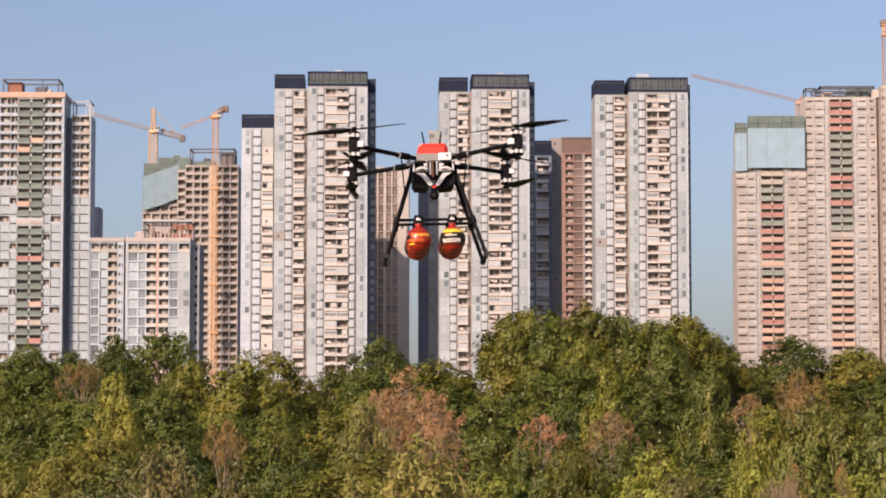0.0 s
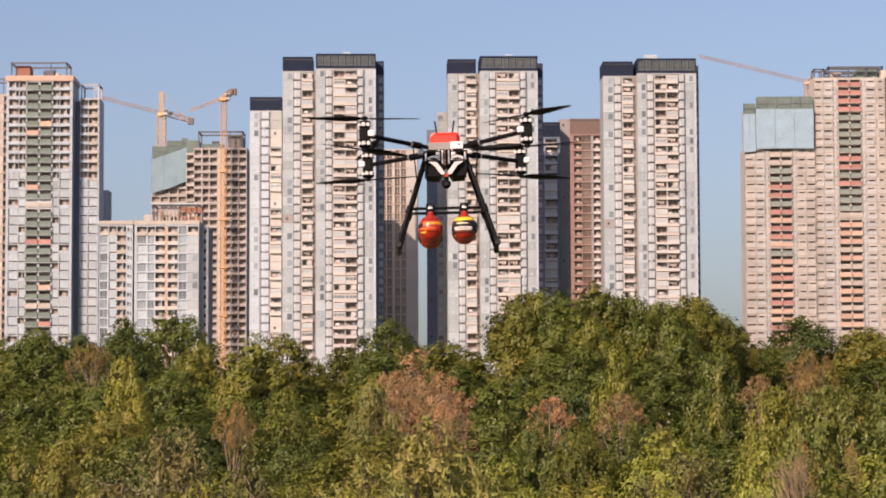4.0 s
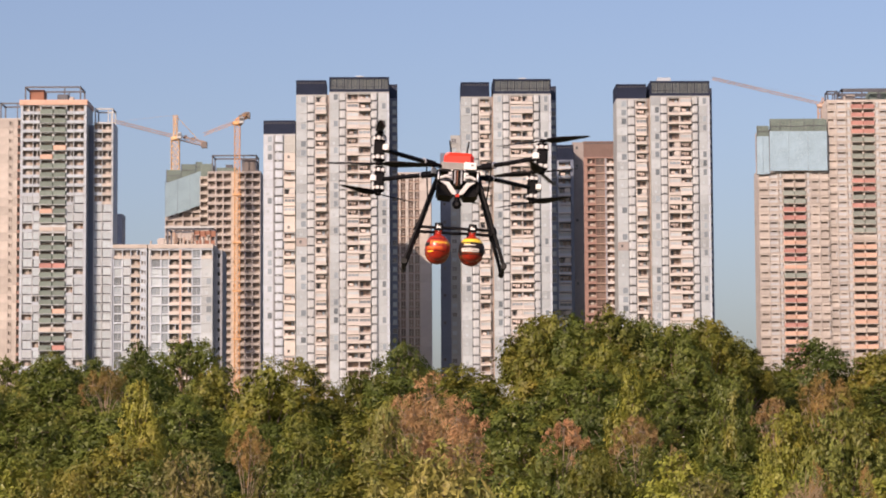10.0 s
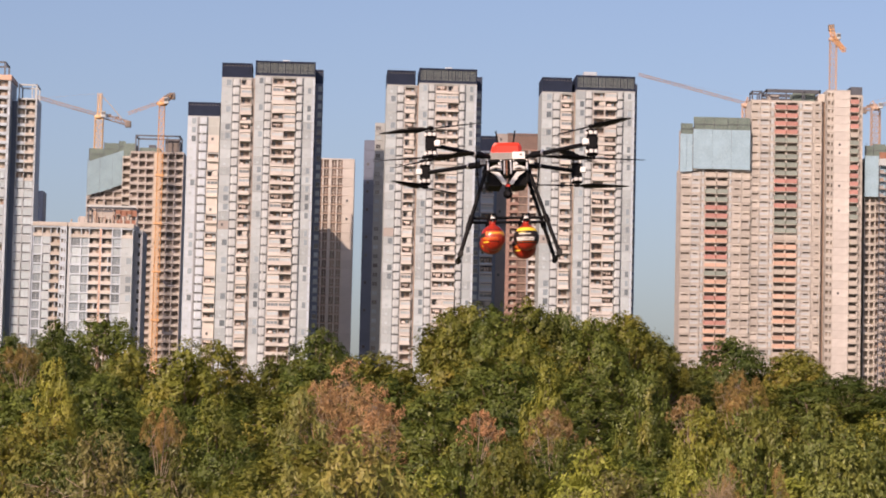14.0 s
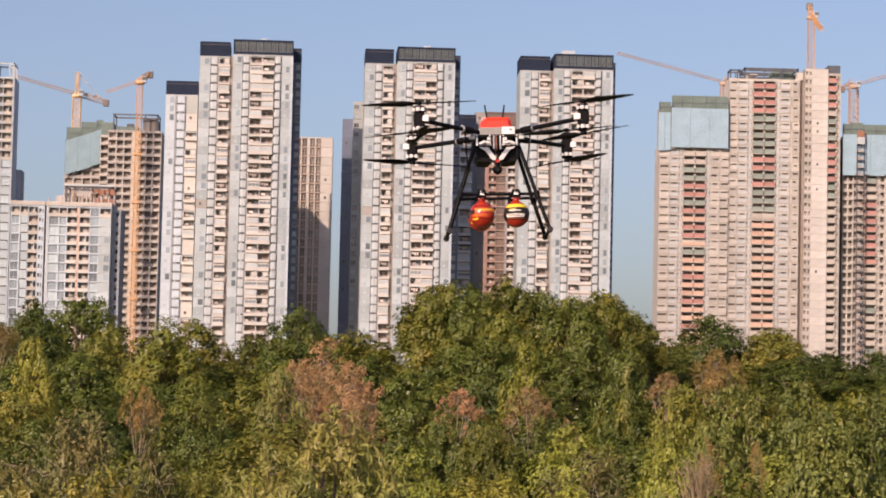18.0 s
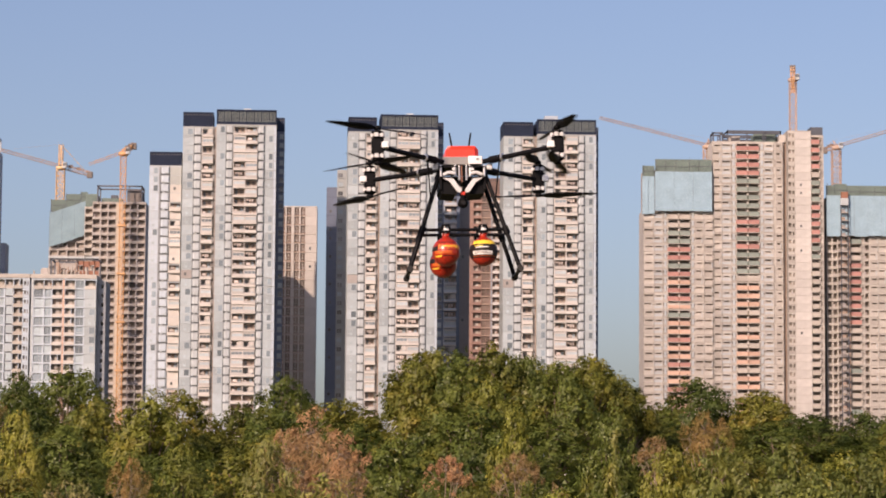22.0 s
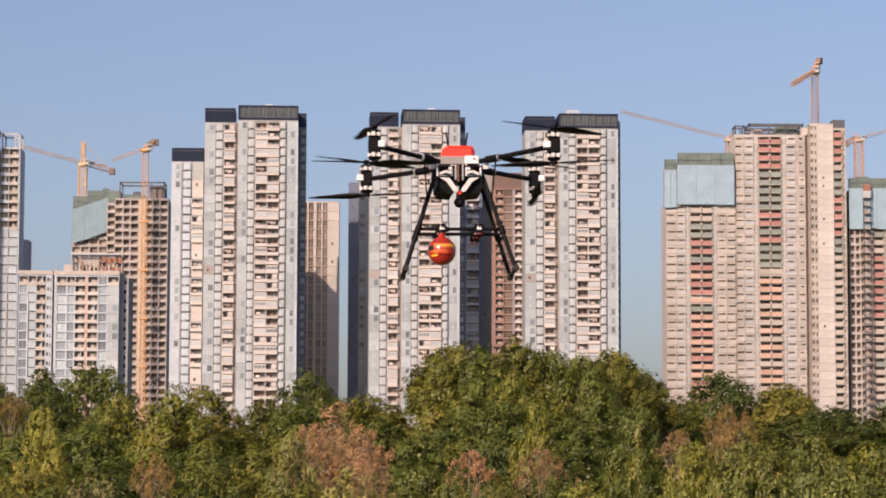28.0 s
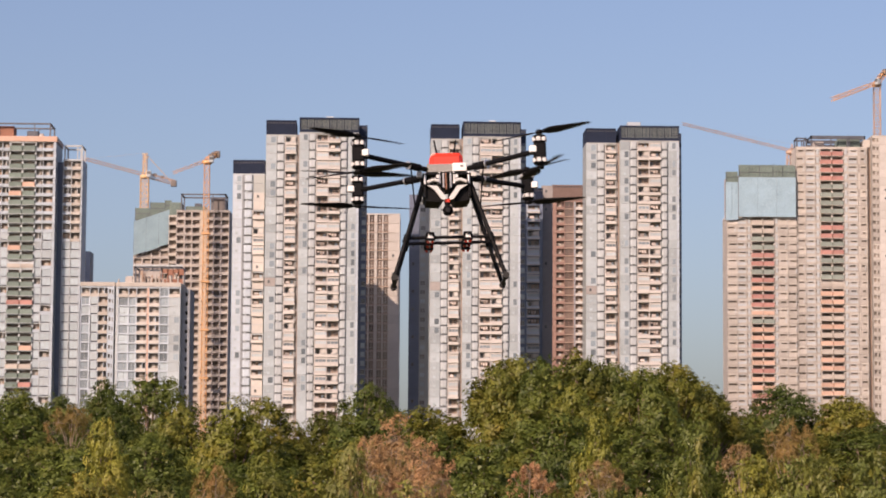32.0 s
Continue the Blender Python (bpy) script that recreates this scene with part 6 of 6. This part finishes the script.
# seconds, place (as seen from the eye, in units of UNIT), yaw, pitch and roll of the drone
DRONE = [
    (0.0, -0.114, 28.274, 9.321, 2.62, -4.11, -1.38),
    (0.5, -0.170, 28.262, 9.303, 2.48, -4.20, -1.77),
    (1.0, -0.201, 28.224, 9.283, 2.09, -4.43, -1.59),
    (1.5, -0.222, 28.170, 9.260, 1.41, -4.74, -0.43),
    (2.0, -0.220, 28.143, 9.242, 0.61, -4.96, -1.53),
    (2.5, -0.192, 28.177, 9.246, 0.14, -5.03, -1.26),
    (3.0, -0.165, 28.278, 9.262, 0.24, -4.99, -1.02),
    (3.5, -0.109, 28.412, 9.271, 0.63, -4.79, -1.28),
    (5.5, 0.034, 28.519, 9.241, 0.86, -4.51, -1.68),
    (6.0, 0.030, 28.560, 9.267, 0.96, -4.33, -1.64),
    (6.5, 0.023, 28.531, 9.313, 1.08, -4.30, -1.19),
    (7.0, 0.023, 28.457, 9.320, 1.21, -4.36, -1.04),
    (7.5, 0.037, 28.382, 9.310, 1.48, -4.46, -1.79),
    (8.0, 0.044, 28.331, 9.314, 1.84, -4.54, -2.26),
    (8.5, 0.024, 28.303, 9.310, 2.17, -4.59, -1.76),
    (9.0, -0.010, 28.295, 9.296, 2.42, -4.63, -1.03),
    (9.5, -0.060, 28.301, 9.287, 2.43, -4.65, -0.96),
    (10.0, -0.072, 28.313, 9.278, 2.05, -4.64, 3.37),
    (10.5, 0.142, 28.342, 9.277, 1.54, -4.62, 4.76),
    (11.0, 0.517, 28.402, 9.266, 1.42, -4.58, -2.84),
    (11.5, 0.866, 28.472, 9.292, 1.62, -4.52, -5.43),
    (12.0, 1.023, 28.516, 9.297, 1.67, -4.45, -2.32),
    (12.5, 1.097, 28.529, 9.292, 1.55, -4.39, -1.63),
    (13.0, 1.149, 28.530, 9.298, 1.31, -4.34, -1.51),
    (13.5, 1.225, 28.534, 9.315, 1.02, -4.21, -2.19),
    (14.0, 1.272, 28.559, 9.321, 1.06, -3.93, -2.31),
    (14.5, 1.294, 28.611, 9.361, 1.40, -3.39, -1.88),
    (16.5, 1.273, 28.600, 9.307, 1.33, -3.60, -2.40),
    (17.0, 1.301, 28.500, 9.280, 0.86, -3.60, -2.40),
    (17.5, 1.334, 28.350, 9.282, 0.82, -3.60, -2.40),
    (18.0, 1.362, 28.000, 9.299, 1.21, -3.60, -2.40),
    (18.5, 1.346, 27.500, 9.308, 1.56, -3.60, -2.40),
    (19.0, 1.322, 27.000, 9.360, 2.05, -3.60, -2.31),
    (19.5, 1.256, 26.524, 9.359, 2.56, -3.96, -2.12),
    (20.0, 1.176, 26.168, 9.318, 2.58, -4.21, -2.14),
    (20.5, 1.109, 25.918, 9.301, 2.17, -4.23, -1.80),
    (21.0, 1.065, 25.727, 9.305, 1.80, -4.20, -1.54),
    (21.5, 1.056, 25.605, 9.334, 1.81, -4.07, -2.36),
    (22.0, 1.061, 25.562, 9.363, 2.03, -3.81, -1.25),
    (22.5, 1.098, 25.577, 9.383, 2.12, -3.49, -1.66),
    (23.0, 1.146, 25.614, 9.352, 1.98, -3.31, -2.67),
    (23.5, 1.169, 25.642, 9.341, 1.72, -3.29, -2.56),
    (24.0, 1.161, 25.654, 9.350, 1.73, -3.42, -2.54),
    (24.5, 1.132, 25.658, 9.364, 2.01, -3.63, -2.27),
    (25.0, 1.099, 25.660, 9.352, 2.21, -3.81, -1.95),
    (25.5, 1.079, 25.665, 9.351, 2.39, -3.87, -1.86),
    (27.5, 0.848, 25.669, 9.336, 2.62, -3.88, 0.03),
    (28.0, 0.818, 25.658, 9.325, 2.62, -3.89, -0.53),
    (28.5, 0.792, 25.631, 9.310, 2.29, -3.93, -6.42),
    (29.0, 0.583, 25.601, 9.303, 1.90, -3.99, -3.99),
    (29.5, 0.316, 25.571, 9.318, 1.75, -4.06, 2.32),
    (30.0, 0.198, 25.534, 9.328, 1.76, -4.15, -0.45),
    (30.5, 0.178, 25.486, 9.326, 1.80, -4.24, -1.70),
    (31.0, 0.174, 25.441, 9.317, 1.85, -4.31, -2.54),
    (31.5, 0.148, 25.416, 9.339, 1.83, -4.35, -1.52),
    (32.0, 0.110, 25.410, 9.330, 1.76, -4.39, -1.95),
]


# seconds, heading of the front upper blades on the one side and the other, in degrees
HEADINGS = [(0, -25, -30), (1, -77, -41), (2, 74, -82), (3, 0, -67), (6, 25, 10), (7, -40, 12), (8, 90, -28), (9, -54, 48), (10, 90, -40), (11, 53, -58), (12, 63, -40), (13, 48, 35), (14, -27, -52), (17, 0, -35), (18, -8, -35), (19, 90, -85), (20, -8, 60), (21, 0, 70), (22, 35, -80), (23, -75, -50), (24, -80, -50), (25, 45, 45), (28, -75, 30), (29, -28, 10), (30, 20, 25), (31, 38, 50), (32, 42, -42)]

# the same for the rear lower blades
REAR_HEADINGS = [(0, 85, -60), (1, -10, 85), (2, -20, -55), (3, -25, 5), (6, 12, 55), (7, 8, 5), (8, -58, 70), (9, 88, 65), (10, 45, -50), (11, -35, 0), (12, -65, 65), (13, 40, 0), (14, 50, 8), (17, 15, 70), (18, 25, -50), (19, -15, 0), (20, 35, 55), (21, 28, 65), (22, -55, -10), (23, 15, -5), (24, 8, 0), (25, -10, -5), (28, -15, 88), (29, -10, 0), (30, 0, -15), (31, 25, -10), (32, 20, -20)]


def drone_at(t):
    """The drone's pose: a smooth curve through the rows above."""
    i = max(0, min(len(DRONE) - 2, sum(r[0] <= t for r in DRONE) - 1))
    r0, r1, r2, r3 = (DRONE[max(0, min(len(DRONE) - 1, i + k))] for k in (-1, 0, 1, 2))
    h = r2[0] - r1[0]
    s = min(1.0, max(0.0, (t - r1[0]) / h))
    out = []
    for k in range(1, 7):
        m1 = (r2[k] - r0[k]) / max(0.1, r2[0] - r0[0]) * h
        m2 = (r3[k] - r1[k]) / max(0.1, r3[0] - r1[0]) * h
        out.append(r1[k] * (2 * s**3 - 3 * s**2 + 1) + m1 * (s**3 - 2 * s**2 + s) + r2[k] * (-2 * s**3 + 3 * s**2) + m2 * (s**3 - s**2))
    x, y, z, yaw, pitch, roll = out
    place = EYE + (Vector((x, y, z)) - EYE) * UNIT
    return Matrix.Translation(place) @ pose(0, 0, 0, 0, 0, yaw) @ pose(0, 0, 0, pitch) @ pose(0, 0, 0, 0, roll)


def motions():
    times = [i / 10 for i in range(321)]
    walk(DRONE_THING, [(t, drone_at(t)) for t in times])
    for ball, (col, row, off, pull, drift) in zip(BALLS, DROPS):
        hung = Matrix.Translation(Vector((col * 0.18, row, -0.922)) * UNIT)
        start = drone_at(off) @ hung
        floor = land(start.translation.x, start.translation.y) + 0.09
        rows = []
        for t in times:
            if t <= off:
                rows.append((t, drone_at(t) @ hung))
            else:
                dt = t - off
                z = start.translation.z - pull * dt * dt / 2
                lean = pose(0, 0, 0, min(40.0, 22 * dt), min(20.0, 12 * dt * col))
                if z > floor:
                    rows.append((t, Matrix.Translation((start.translation.x + drift * dt, start.translation.y, z)) @ start.to_3x3().to_4x4() @ lean))
                    last = rows[-1][1].copy()
                else:
                    last.translation.z = floor
                    rows.append((t, last.copy()))
        walk(ball, rows)
    slew = SLEWING.matrix_basis.copy()
    walk(SLEWING, [(t, slew @ pose(0, 0, 0, 0, 0, a)) for t, a in ((0, 0), (17, 0), (19, -3), (23, -12), (25.5, -20), (28, -30), (30, -40), (32, -52))])
    for k, (prop, sx, sy, up) in enumerate(PROPS):
        at = prop.matrix_basis.translation.copy()
        sign = sx * sy * up
        turns = [40 + 37 * k + sign * (77.0 + 1.3 * k) * i for i in range(961)]
        if sy * up < 0:
            # the front upper and rear lower blades pass through these headings on the full seconds
            turns, goals = [], [(r[0], r[1] if sx < 0 else r[2]) for r in (HEADINGS if sy < 0 else REAR_HEADINGS)]
            for (t0, a0), (t1, a1) in zip(goals, goals[1:]):
                n = round((t1 - t0) * FPS)
                start = turns[-1] if turns else a0
                whole = sign * 78.0 * n
                miss = (a1 - start - whole + 90) % 180 - 90
                turns += [start + (whole + miss) * i / n for i in range(0 if not turns else 1, n + 1)]
        walk(prop, [(i / FPS, Matrix.Translation(at) @ pose(0, 0, 0, 0, 0, a)) for i, a in enumerate(turns)])


motions()
